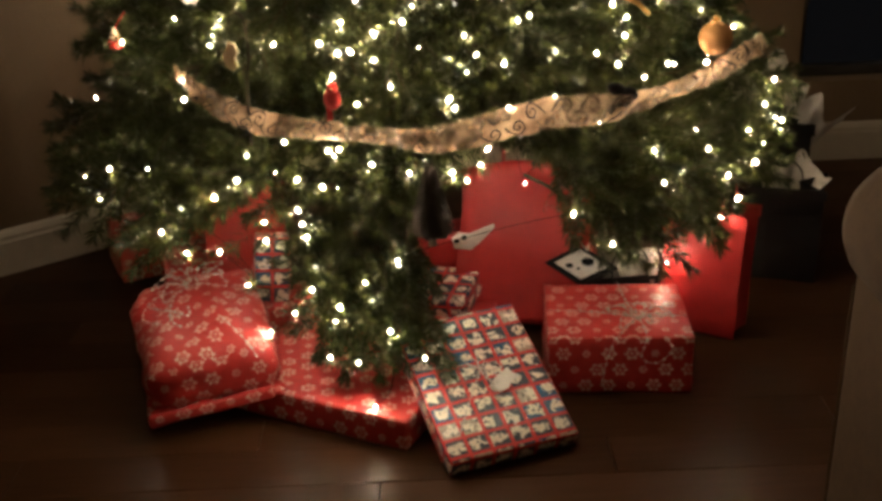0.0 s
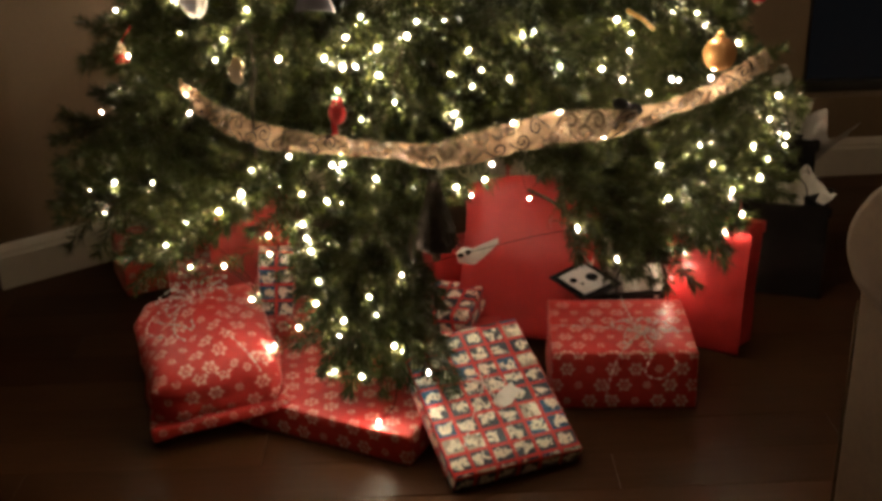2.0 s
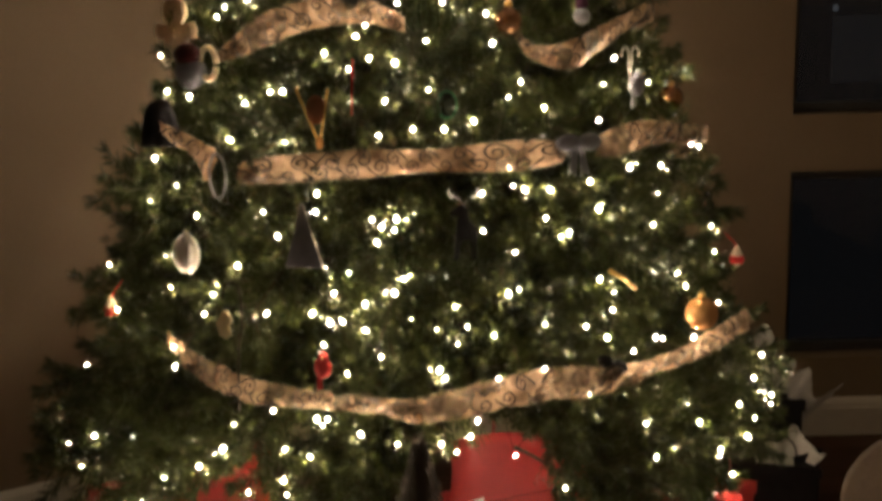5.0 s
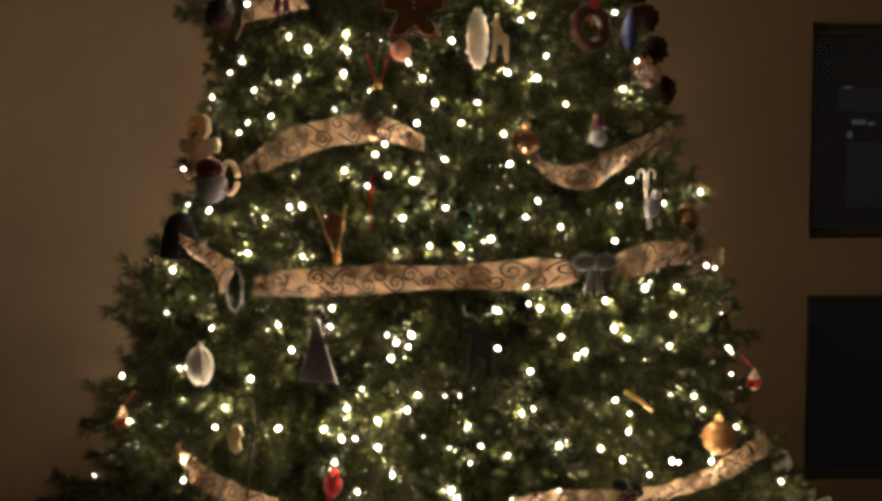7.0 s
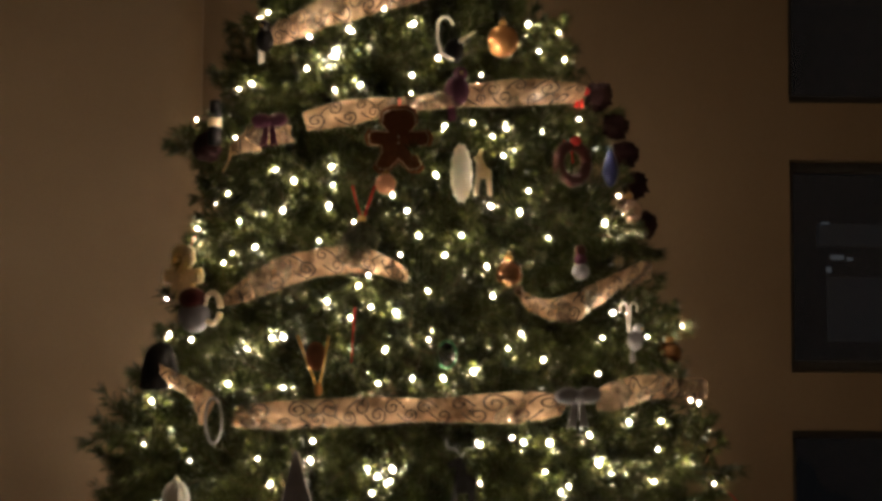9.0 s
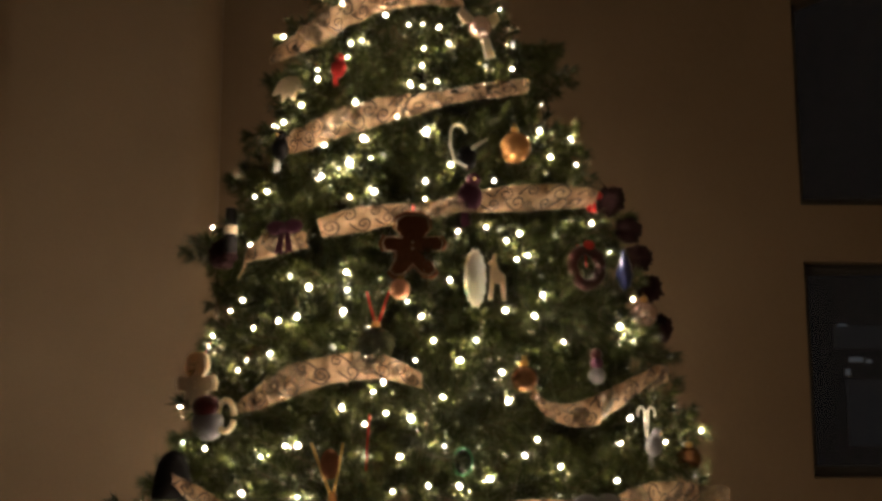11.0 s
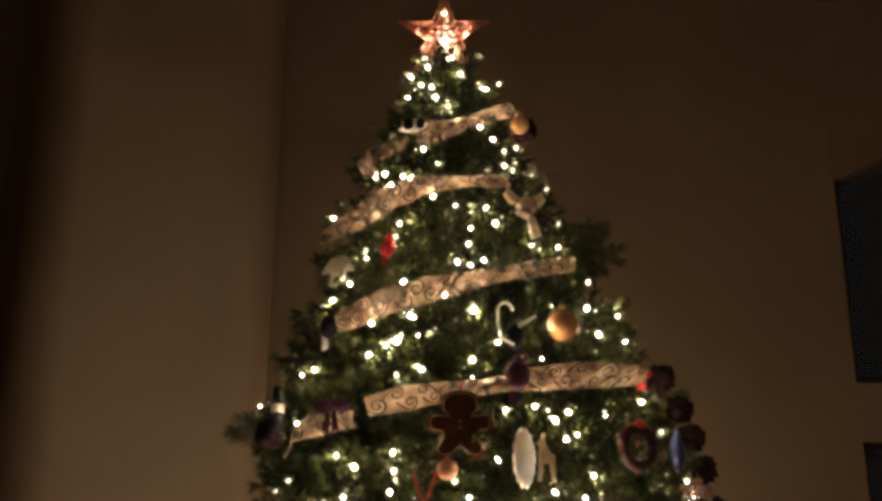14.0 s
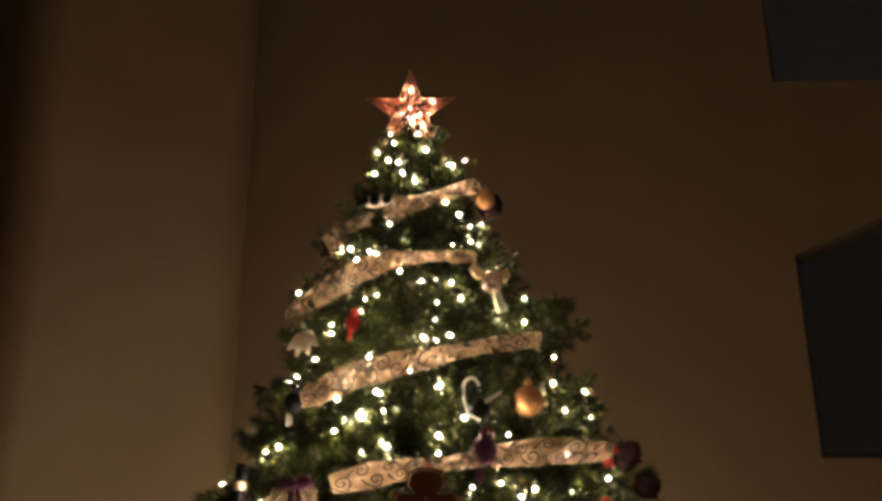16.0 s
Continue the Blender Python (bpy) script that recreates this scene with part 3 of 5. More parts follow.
# long lower boughs that droop onto the presents in front
for x, y, z, phi, tilt in ((-0.205, 2.00, 0.185, -15, -42), (-0.165, 1.985, 0.140, -12, -46), (-0.125, 1.985, 0.145, -9, -44), (-0.085, 1.960, 0.120, -7, -50),
                           (-0.230, 2.02, 0.23, -16, -36), (-0.130, 2.00, 0.19, -10, -36)):
    out, t = outward(phi), radians(tilt)
    way = (out * math.cos(t) + Vector((0, 0, 1)) * math.sin(t)).normalized()
    right = way.cross(Vector((0, 0, 1))).normalized()
    ob = new("branch", VARIANTS[int(rng.integers(len(VARIANTS)))])
    ob.parent = tree
    ob.matrix_basis = Matrix.Translation(Vector((x, y - TREE_Y, z)) - way * 0.36) @ Matrix((right, way, right.cross(way))).transposed().to_4x4() @ pose(0, 0, 0, 0, rng.uniform(-40, 40), 0)
rest = []
for i, (phi, zz) in enumerate(front):
    m, pool = place(phi, zz)
    me = pool[int(rng.integers(len(pool)))]
    if i in near:
        ob = new("branch", me)
        ob.parent, ob.matrix_basis = tree, m
    else:
        rest.append((m, zz))
for phi, zz in rear:
    rest.append((place(phi, zz)[0], zz))
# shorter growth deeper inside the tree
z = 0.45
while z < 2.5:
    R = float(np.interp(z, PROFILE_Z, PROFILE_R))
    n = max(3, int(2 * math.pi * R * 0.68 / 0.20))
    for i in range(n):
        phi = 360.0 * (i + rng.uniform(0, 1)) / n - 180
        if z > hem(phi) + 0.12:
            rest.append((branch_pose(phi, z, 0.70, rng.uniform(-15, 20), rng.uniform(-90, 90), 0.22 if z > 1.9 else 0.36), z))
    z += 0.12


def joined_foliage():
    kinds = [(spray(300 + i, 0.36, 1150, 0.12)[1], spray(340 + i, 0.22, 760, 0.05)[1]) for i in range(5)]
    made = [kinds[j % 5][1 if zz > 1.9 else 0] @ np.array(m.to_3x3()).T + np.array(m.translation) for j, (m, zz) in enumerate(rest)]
    # inner and rear needles take the green with shade coloured in
    ob = new("inner_foliage", foliage_mesh("inner_foliage", ((), ()), np.concatenate(made), (NEEDLE_SHADED,)))
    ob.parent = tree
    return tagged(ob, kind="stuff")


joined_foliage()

# ---- light strings: bearing and height of each bulb, and how far out it sits ----
BULBS = (
    ((-72.8, 0.44, 0.97), (-69.1, 0.40, 0.94), (-63.6, 0.31, 1.01), (-44.1, 0.43, 1.01), (-41.7, 0.38, 0.99), (-41.7, 0.48, 0.99), (-36.0, 0.15, 0.93), (-33.7, 0.41, 1.01), (-33.2, 0.31, 1.01), (-30.8, 0.20, 0.92), (-27.6, 0.47, 0.98), (-26.6, 0.44, 1.00), (-23.8, 0.29, 0.96), (-22.8, 0.11, 0.95), (-22.0, 0.19, 0.92), (-20.1, 0.45, 1.00), (-19.6, 0.38, 0.99), (-18.9, 0.25, 0.99), (-17.7, 0.09, 0.92), (-13.5, 0.31, 0.94), (-12.5, 0.27, 0.98), (-10.2, 0.17, 0.92), (-6.2, 0.39, 0.96), (22.6, 0.47, 0.99), (30.5, 0.38, 0.96), (47.2, 0.34, 0.94), (60.2, 0.19, 0.86), (65.1, 0.30, 0.94), (65.2, 0.35, 0.94), (75.0, 0.04, 0.86), (77.5, 0.08, 0.86), (79.0, 0.46, 0.98), (79.7, 0.42, 0.93)),
    ((-58.3, 0.52, 0.99), (-52.0, 0.53, 0.95), (-37.7, 0.50, 0.95), (-32.1, 0.59, 0.94), (-30.7, 0.56, 1.02), (-24.3, 0.63, 0.96), (-23.0, 0.55, 0.95), (-21.7, 0.50, 0.99), (-20.6, 0.48, 1.01), (-18.4, 0.54, 0.96), (-17.5, 0.61, 0.94), (-16.5, 0.60, 0.94), (-9.2, 0.60, 1.01), (-3.7, 0.57, 0.97), (3.6, 0.56, 0.94), (4.2, 0.70, 0.97), (8.6, 0.57, 0.93), (13.0, 0.69, 0.96), (21.1, 0.70, 0.95), (30.3, 0.63, 0.92), (37.1, 0.57, 0.99), (40.0, 0.49, 0.96), (43.0, 0.51, 0.96), (47.7, 0.58, 0.96), (50.6, 0.48, 1.00), (50.8, 0.53, 0.95), (58.1, 0.48, 1.00), (66.8, 0.51, 0.93), (67.8, 0.57, 0.98), (69.0, 0.53, 1.01), (71.9, 0.61, 1.00), (79.1, 0.49, 0.97), (79.6, 0.68, 0.97)),
    ((-59.6, 0.73, 0.93), (-53.3, 0.80, 1.02), (-39.6, 0.71, 1.01), (-39.4, 0.75, 1.02), (-35.2, 0.85, 0.96), (-34.3, 0.82, 1.01), (-23.3, 0.83, 1.01), (-16.5, 0.83, 0.99), (-15.8, 0.75, 0.97), (-15.7, 0.76, 0.94), (-14.0, 0.81, 0.97), (-11.1, 0.82, 1.02), (-8.7, 0.79, 0.94), (-8.0, 0.85, 0.99), (-6.2, 0.74, 0.95), (3.2, 0.72, 0.99), (5.8, 0.84, 0.99), (6.2, 0.77, 0.98), (8.5, 0.79, 0.92), (12.1, 0.78, 0.98), (14.2, 0.86, 0.99), (21.0, 0.79, 0.96), (27.5, 0.78, 0.98), (31.7, 0.81, 1.00), (35.6, 0.72, 0.99), (35.8, 0.83, 0.93), (42.2, 0.73, 0.96), (45.1, 0.72, 0.94), (47.2, 0.83, 1.01), (49.0, 0.72, 0.99), (51.8, 0.84, 0.94), (61.0, 0.76, 0.97), (79.4, 0.80, 0.95)),
    ((-76.9, 1.01, 0.93), (-76.9, 1.01, 0.93), (-63.9, 0.87, 0.99), (-57.6, 1.01, 0.93), (-43.7, 0.92, 1.00), (-43.5, 0.92, 0.98), (-42.0, 0.86, 1.00), (-39.4, 1.00, 0.96), (-30.4, 0.91, 0.96), (-23.2, 0.97, 0.95), (-12.9, 0.87, 0.99), (-11.4, 0.90, 0.93), (-6.5, 1.01, 1.00), (-6.3, 0.96, 0.95), (-5.5, 0.99, 0.95), (-3.6, 0.98, 0.92), (-3.5, 0.87, 0.99), (-2.8, 1.01, 1.00), (-1.9, 0.90, 1.01), (15.1, 0.94, 1.01), (15.6, 0.87, 1.01), (23.0, 0.99, 0.92), (23.1, 0.96, 1.00), (24.5, 0.97, 1.00), (29.0, 1.01, 1.02), (32.9, 0.86, 0.93), (35.6, 0.98, 0.94), (37.4, 0.94, 1.00), (42.0, 0.86, 0.98), (42.4, 0.96, 0.99), (53.7, 0.99, 0.95), (61.0, 0.93, 1.00), (67.2, 0.86, 0.96)),
    ((-52.4, 1.10, 0.96), (-48.5, 1.11, 1.00), (-46.3, 1.05, 0.94), (-41.7, 1.06, 1.00), (-36.5, 1.21, 0.97), (-33.6, 1.15, 0.95), (-32.9, 1.15, 0.96), (-29.5, 1.22, 1.00), (-24.2, 1.02, 0.99), (-22.1, 1.15, 0.95), (-20.3, 1.15, 1.01), (-16.7, 1.05, 0.92), (-15.6, 1.02, 0.98), (-10.0, 1.22, 1.01), (-5.5, 1.16, 0.97), (-4.8, 1.22, 0.95), (-0.0, 1.17, 0.98), (4.8, 1.17, 1.01), (10.4, 1.18, 0.95), (10.6, 1.05, 0.97), (16.4, 1.09, 0.92), (17.8, 1.22, 0.93), (18.4, 1.05, 0.94), (21.8, 1.05, 0.98), (23.8, 1.20, 0.95), (29.2, 1.06, 0.98), (35.7, 1.17, 0.94), (36.6, 1.08, 1.00), (49.6, 1.07, 0.95), (70.8, 1.09, 0.97), (76.3, 1.09, 0.94), (77.1, 1.19, 0.95), (77.1, 1.23, 0.94)),
    ((-59.0, 1.24, 0.95), (-53.6, 1.44, 1.02), (-52.5, 1.39, 1.02), (-50.2, 1.23, 0.93), (-46.1, 1.39, 0.94), (-43.1, 1.41, 0.95), (-35.0, 1.42, 0.97), (-24.9, 1.24, 1.00), (-24.4, 1.24, 0.94), (-19.8, 1.43, 0.96), (-15.5, 1.31, 0.99), (-10.8, 1.28, 1.00), (-9.8, 1.34, 1.00), (-8.2, 1.36, 1.00), (-7.5, 1.30, 0.98), (-2.9, 1.29, 1.00), (-2.4, 1.40, 0.99), (-0.9, 1.24, 0.96), (1.2, 1.44, 0.95), (2.7, 1.33, 0.98), (2.8, 1.24, 0.96), (6.1, 1.40, 0.98), (9.6, 1.44, 0.99), (15.4, 1.38, 0.93), (19.9, 1.25, 0.96), (28.9, 1.44, 0.99), (34.3, 1.38, 0.99), (38.5, 1.24, 0.96), (40.0, 1.29, 1.01), (51.5, 1.24, 0.98), (52.4, 1.45, 0.93), (60.7, 1.46, 0.93), (72.8, 1.26, 1.02)),
    ((-60.8, 1.47, 0.97), (-49.1, 1.54, 0.94), (-47.6, 1.70, 1.01), (-45.8, 1.48, 0.92), (-43.0, 1.76, 0.98), (-41.0, 1.65, 1.01), (-36.5, 1.49, 0.93), (-36.1, 1.76, 1.02), (-32.7, 1.58, 0.93), (-27.5, 1.49, 1.01), (-25.0, 1.55, 1.00), (-23.5, 1.69, 0.92), (-18.1, 1.50, 0.97), (-17.5, 1.58, 0.94), (-16.2, 1.54, 1.00), (-16.0, 1.74, 0.94), (-9.7, 1.75, 0.93), (-4.3, 1.52, 0.94), (-1.4, 1.49, 0.93), (5.4, 1.56, 0.98), (8.8, 1.66, 0.98), (15.4, 1.67, 0.98), (16.3, 1.50, 0.98), (19.1, 1.77, 1.01), (21.3, 1.65, 0.92), (22.6, 1.66, 1.00), (22.6, 1.49, 0.99), (23.0, 1.61, 0.92), (25.9, 1.62, 0.93), (28.3, 1.54, 0.92), (44.9, 1.70, 1.01), (48.1, 1.48, 0.98), (48.4, 1.64, 1.01)),
    ((-37.5, 1.93, 1.00), (-33.7, 1.97, 0.99), (-32.2, 2.04, 0.97), (-31.8, 2.06, 1.00), (-23.5, 1.79, 0.95), (-22.8, 1.86, 0.97), (-22.7, 1.86, 0.97), (-22.3, 2.09, 0.93), (-20.5, 2.12, 0.94), (-19.2, 1.81, 0.94), (-17.9, 2.05, 0.92), (-17.6, 1.80, 0.99), (-15.5, 2.12, 0.97), (-15.4, 1.96, 0.96), (-15.3, 1.81, 0.98), (-14.2, 1.81, 1.02), (-11.8, 1.87, 0.97), (-11.2, 1.87, 0.94), (-6.7, 1.83, 0.95), (1.8, 2.01, 0.96), (3.3, 1.77, 0.94), (5.2, 1.88, 0.98), (5.8, 1.89, 0.94), (6.0, 2.00, 0.97), (6.5, 2.06, 0.95), (10.3, 2.01, 1.01), (10.4, 1.81, 0.95), (30.6, 2.07, 0.98), (39.5, 1.91, 1.02), (41.0, 1.85, 0.99), (43.2, 2.08, 0.99), (52.5, 1.85, 0.99), (66.1, 1.94, 0.97)),
    ((-69.9, 2.21, 0.94), (-36.9, 2.59, 1.00), (-33.4, 2.66, 1.02), (-31.8, 2.27, 1.00), (-28.6, 2.24, 0.93), (-22.2, 2.55, 0.99), (-21.3, 2.25, 0.98), (-13.3, 2.54, 0.96), (-9.5, 2.51, 0.92), (-6.3, 2.18, 0.98), (-5.7, 2.29, 0.95), (0.8, 2.47, 0.96), (2.2, 2.15, 1.02), (7.9, 2.16, 0.96), (9.3, 2.66, 0.92), (12.3, 2.58, 1.01), (14.7, 2.16, 0.93), (18.0, 2.12, 0.93), (23.6, 2.42, 0.92), (31.8, 2.30, 0.94), (32.9, 2.28, 0.99), (33.9, 2.55, 0.94), (35.2, 2.35, 0.99), (51.6, 2.16, 0.94), (55.8, 2.39, 0.93), (68.4, 2.60, 0.96), (-33.0, 2.66, 1.02), (-19.7, 2.61, 1.02), (-31.1, 2.51, 1.02), (33.9, 2.54, 1.02)),
)


def bulb_mesh():
    """A small lamp: a bright core in a glass envelope whose emission imitates a halo."""
    me = bpy.data.meshes.new("bulb")
    bm = bm_lathe([(0.0, -0.0018), (0.0006, -0.0015), (0.0008, -0.0005), (0.0008, 0.0005), (0.0006, 0.0015), (0.0, 0.0018)], 8)
    n = len(bm.faces)
    shell = bm_lathe([(0.0, -0.0056), (0.0018, -0.0048), (0.0036, -0.0028), (0.0044, 0.0), (0.0036, 0.0032), (0.0020, 0.0054)], 12)
    tmp = bpy.data.meshes.new("shell")
    shell.to_mesh(tmp)
    shell.free()
    bm.from_mesh(tmp)
    bpy.data.meshes.remove(tmp)
    bm.faces.ensure_lookup_table()
    for k, f in enumerate(bm.faces):
        f.material_index = 0 if k < n else 1
    bm.to_mesh(me)
    bm.free()
    me.materials.append(BULB), me.materials.append(HALO_GLASS)
    me.shade_smooth()
    return me


BULB_MESH = bulb_mesh()
# the strings go on round the sides and the back of the tree
around = []
for turn, count in enumerate((32, 40, 14)):
    run = []
    for i in range(count):
        z = 0.45 + turn * 0.70 + 0.70 * i / count * 0.95
        phi = 84 + (i * 37.0 + turn * 11) % 192
        run.append((phi if phi <= 180 else phi - 360, z, 0.97))
    around.append(tuple(sorted(run, key=lambda q: q[0] % 360)))
# extra hidden bulbs near the trunk, added to brighten the presents from above
deep = tuple((-62 + 3.5 * i, 0.40 + 0.5 * ((i * 7) % 36) / 36, 0.52 + 0.2 * ((i * 5) % 8) / 8) for i in range(36))
inner = []
for turn in range(3):
    run = []
    for i in range(20):
        run.append((-80 + 160 * ((i * 7 + turn * 4) % 20) / 19 + rng.uniform(-3, 3), 0.55 + 0.65 * turn + 0.62 * i / 20, rng.uniform(0.66, 0.82)))
    inner.append(tuple(sorted(run)))
TIPS = []


def near_bulb(p):
    """The small twigs between which a bulb is tucked."""
    out = Vector((p.x, p.y, 0)).normalized()
    for _ in range(2):
        side = Vector((rng.uniform(-1, 1), rng.uniform(-1, 1), rng.uniform(-1, 0.6))).normalized() * rng.uniform(0.008, 0.016)
        way = (out + Vector((rng.uniform(-0.7, 0.7), rng.uniform(-0.7, 0.7), rng.uniform(-0.6, 0.5)))).normalized()
        a = p + side
        TIPS.append(brush(rng, [a - way * 0.07, a - way * 0.03, a + way * 0.012], 55, 0.030, 0.0009))


for strand in (*BULBS, *around, deep, *inner):
    string = empty("light_string", pose(0, TREE_Y, 0), "string of small warm white bulbs on green wire", "string lights", "strings of lights on the tree")
    at = []
    for phi, z, out in strand:
        p = skin(phi, z, out) - Vector((0, TREE_Y, 0))
        if out > 0.9 and abs(phi) < 82 and not covered(phi, z, 0.045):
            p += (Vector((0, 0, EYE)) - skin(phi, z, out)).normalized() * (0.150 if z < 0.34 and abs(phi) < 26 else 0.070 if z < 0.45 else 0.034 if z < 0.6 else 0.016)
            near_bulb(p)
        at.append(p)
        ob = new("bulb", BULB_MESH)
        ob.parent = string
        s = rng.uniform(0.75, 1.25)
        ob.matrix_basis = Matrix.Translation(p) @ pose(0, 0, 0, rng.uniform(-60, 60), rng.uniform(-60, 60), rng.uniform(0, 360)) @ Matrix.Diagonal((s, s, s, 1))
    line = [at[0]]
    for a, b in zip(at, at[1:]):
        mid = (a + b) / 2
        inward = Vector((mid.x, mid.y, 0)).normalized() * -(0.03 + 0.10 * (b - a).length)
        line += [mid + inward + Vector((0, 0, -0.02)), b]
    v, f = tube_arrays([Vector(q) for q in spline(line, 4)], 0.0008, 4)
    mesh_object("wire", v, f, WIRE, string)


tips = new("tip_growth", foliage_mesh("tip_growth", ((), ()), np.concatenate(TIPS), (NEEDLE,)))
tips.parent = tree
tagged(tips, kind="stuff")


# ---- gold ribbon ----
def ribbon(path, width=0.062, wave=0.017, seed=0, twist=None):
    """A wired ribbon laid on the branches along bearings and heights, with curled scrolls printed on it."""
    r = np.random.default_rng(seed)
    line = spline(path, 14)
    n = len(line)
    thing = empty("ribbon", pose(0, TREE_Y, 0), "sheer gold wired ribbon with brown glitter scrolls", "ribbon", "gold ribbons round the tree")
    rows_, w0 = [], r.uniform(0, 6)
    base = Vector((0, TREE_Y, 0))
    for i, (phi, z) in enumerate(line):
        s = i / (n - 1)
        out = outward(phi)
        puff = wave * math.sin(9 * s * n / 56 + w0) + 0.4 * wave * math.sin(23 * s * n / 56 + 2 * w0)
        lean = 0.55 * math.sin(5 * s * n / 56 + w0) + (twist[0] + (twist[1] - twist[0]) * s if twist else 0)
        w = width * (0.86 + 0.14 * math.sin(7 * s + w0)) * (0.55 + 0.45 * min(1, 6 * min(s, 1 - s) + 0.35))
        c = before(phi, z, 0.022 + puff) - base
        axis = (Vector((0, 0, 1)) * math.cos(lean) + out * math.sin(lean))
        rows_.append((c, axis, w, out))

    def crumple(p):
        return 0.011 * noise.noise(p * 28 + Vector((seed, 0, 0))) + 0.007 * noise.noise(p * 62 + Vector((0, seed, 0)))

    M = 8
    verts, faces = [], []
    for c, axis, w, out in rows_:
        for j in range(M + 1):
            q = j / M - 0.5
            p = c + axis * w * q + out * (0.006 * (1 - 4 * q * q))
            verts.append(p + out * crumple(p))
    for i in range(n - 1):
        for j in range(M):
            a = i * (M + 1) + j
            faces.append((a, a + M + 1, a + M + 2, a + 1))
    body = mesh_object("ribbon_band", verts, faces, RIBBON, thing)
    mod = body.modifiers.new("thickness", "SOLIDIFY")
    mod.thickness = 0.0008

    length = sum((rows_[i + 1][0] - rows_[i][0]).length for i in range(n - 1))

    def spot(u, v):
        """u metres along, v from -0.5 to 0.5 across."""
        x = min(max(u / length, 0), 0.9999) * (n - 1)
        i = int(x)
        g_ = x - i
        c0, a0, w_, o0 = rows_[i]
        c1, a1, w1, o1 = rows_[i + 1]
        v = max(-0.48, min(0.48, v))
        out = o0.lerp(o1, g_)
        p = c0.lerp(c1, g_) + a0.lerp(a1, g_) * (w_ + (w1 - w_) * g_) * v + out * (0.006 * (1 - 4 * v * v))
        return p + out * (0.0022 + crumple(p))

    V, F = [], []
    u, flip = 0.025, 1
    while u < length - 0.02:
        size = r.uniform(0.012, 0.021)
        way = 1 if r.uniform() < 0.7 else -1
        v0 = -flip * (0.46 - size / 0.062)
        turns, start = r.uniform(1.15, 1.5), -flip * math.pi / 2
        pts = []
        for q in np.linspace(0, 1, 7)[:-1]:
            pts.append((u - way * 0.030 * (1 - q), -flip * (0.10 + 0.36 * math.sin(q * math.pi / 2)) * (1 if size > 0.014 else 0.96)))
        for q in np.linspace(0, 1, 24):
            rr = size * (1 - 0.80 * q)
            a = start + flip * way * turns * 2 * math.pi * q
            pts.append((u + rr * math.cos(a), v0 + rr * math.sin(a) / 0.062))
        for i in range(len(pts) - 1):
            (ua, va), (ub, vb) = pts[i], pts[i + 1]
            d = math.hypot(ub - ua, (vb - va) * 0.062) + 1e-9
            nu, nv = -(vb - va) * 0.062 / d, (ub - ua) / d / 0.062
            h = 0.0020
            k0 = len(V)
            V += [spot(ua - nu * h, va - nv * h), spot(ua + nu * h, va + nv * h), spot(ub + nu * h, vb + nv * h), spot(ub - nu * h, vb - nv * h)]
            F.append((k0, k0 + 1, k0 + 2, k0 + 3))
        u += size + r.uniform(0.010, 0.024)
        flip = -flip
    tagged(mesh_object("scroll_print", V, F, SCROLL, thing, smooth=False), kind="stuff")
    return thing




for path, ways in RIBBONS:
    ribbon(path, **ways)


# ---- the star on top ----
def star_topper():
    thing = empty("star_topper", pose(-0.082, 2.655, 2.772, 0, 0, 0), "copper wire star with small lights inside", "tree topper")
    R_, r_ = 0.130, 0.050
    tips = [Vector((R_ * math.sin(2 * math.pi * i / 5), 0, R_ * math.cos(2 * math.pi * i / 5))) for i in range(5)]
    dips = [Vector((r_ * math.sin(2 * math.pi * (i + 0.5) / 5), 0, r_ * math.cos(2 * math.pi * (i + 0.5) / 5))) for i in range(5)]
    hubs = [Vector((0, -0.036, 0)), Vector((0, 0.036, 0))]
    chunks = []
    for i in range(5):
        for q in (dips[i], dips[i - 1]):
            chunks.append(tube_arrays([tips[i], tips[i].lerp(q, 0.5), q], 0.0022, 6))
        for h in hubs:
            chunks.append(tube_arrays([tips[i], h], 0.0013, 5)), chunks.append(tube_arrays([dips[i], h], 0.0018, 5))
    v, f = joined(chunks)
    mesh_object("star_frame", v, f, COPPER, thing)
    r = np.random.default_rng(5)
    chunks = []
    for i in range(5):
        for h in hubs:
            for q in (dips[i], dips[i - 1]):
                for _ in range(6):
                    w = r.dirichlet((1, 1, 1), 3)
                    pts = [tips[i] * float(a) + q * float(b) + h * float(c_) for a, b, c_ in w]
                    chunks.append(tube_arrays([Vector(p) for p in spline(pts, 4)], 0.0010, 4))
    v, f = joined(chunks)
    tagged(mesh_object("wire_mesh", v, f, COPPER, thing), kind="stuff")
    for x, z in ((-0.016, -0.010), (0.004, -0.032), (0.018, 0.006), (-0.068, 0.022), (0.052, -0.062), (-0.004, 0.010), (0.060, 0.028), (0.002, 0.062), (0.010, -0.014), (-0.020, -0.030), (0.024, -0.018), (-0.008, -0.020)):
        ob = new("bulb", BULB_MESH)
        ob.parent = thing
        ob.matrix_basis = pose(x, r.uniform(-0.012, 0.012), z, r.uniform(0, 90), r.uniform(0, 90), 0) @ Matrix.Diagonal((0.70, 0.70, 0.70, 1))
    v, f = tube_arrays([(0, 0.02, -0.13), (0, 0.01, -0.06), (0, 0.01, -0.02)], 0.007, 8)
    mesh_object("socket", v, f, WIRE, thing)


star_topper()


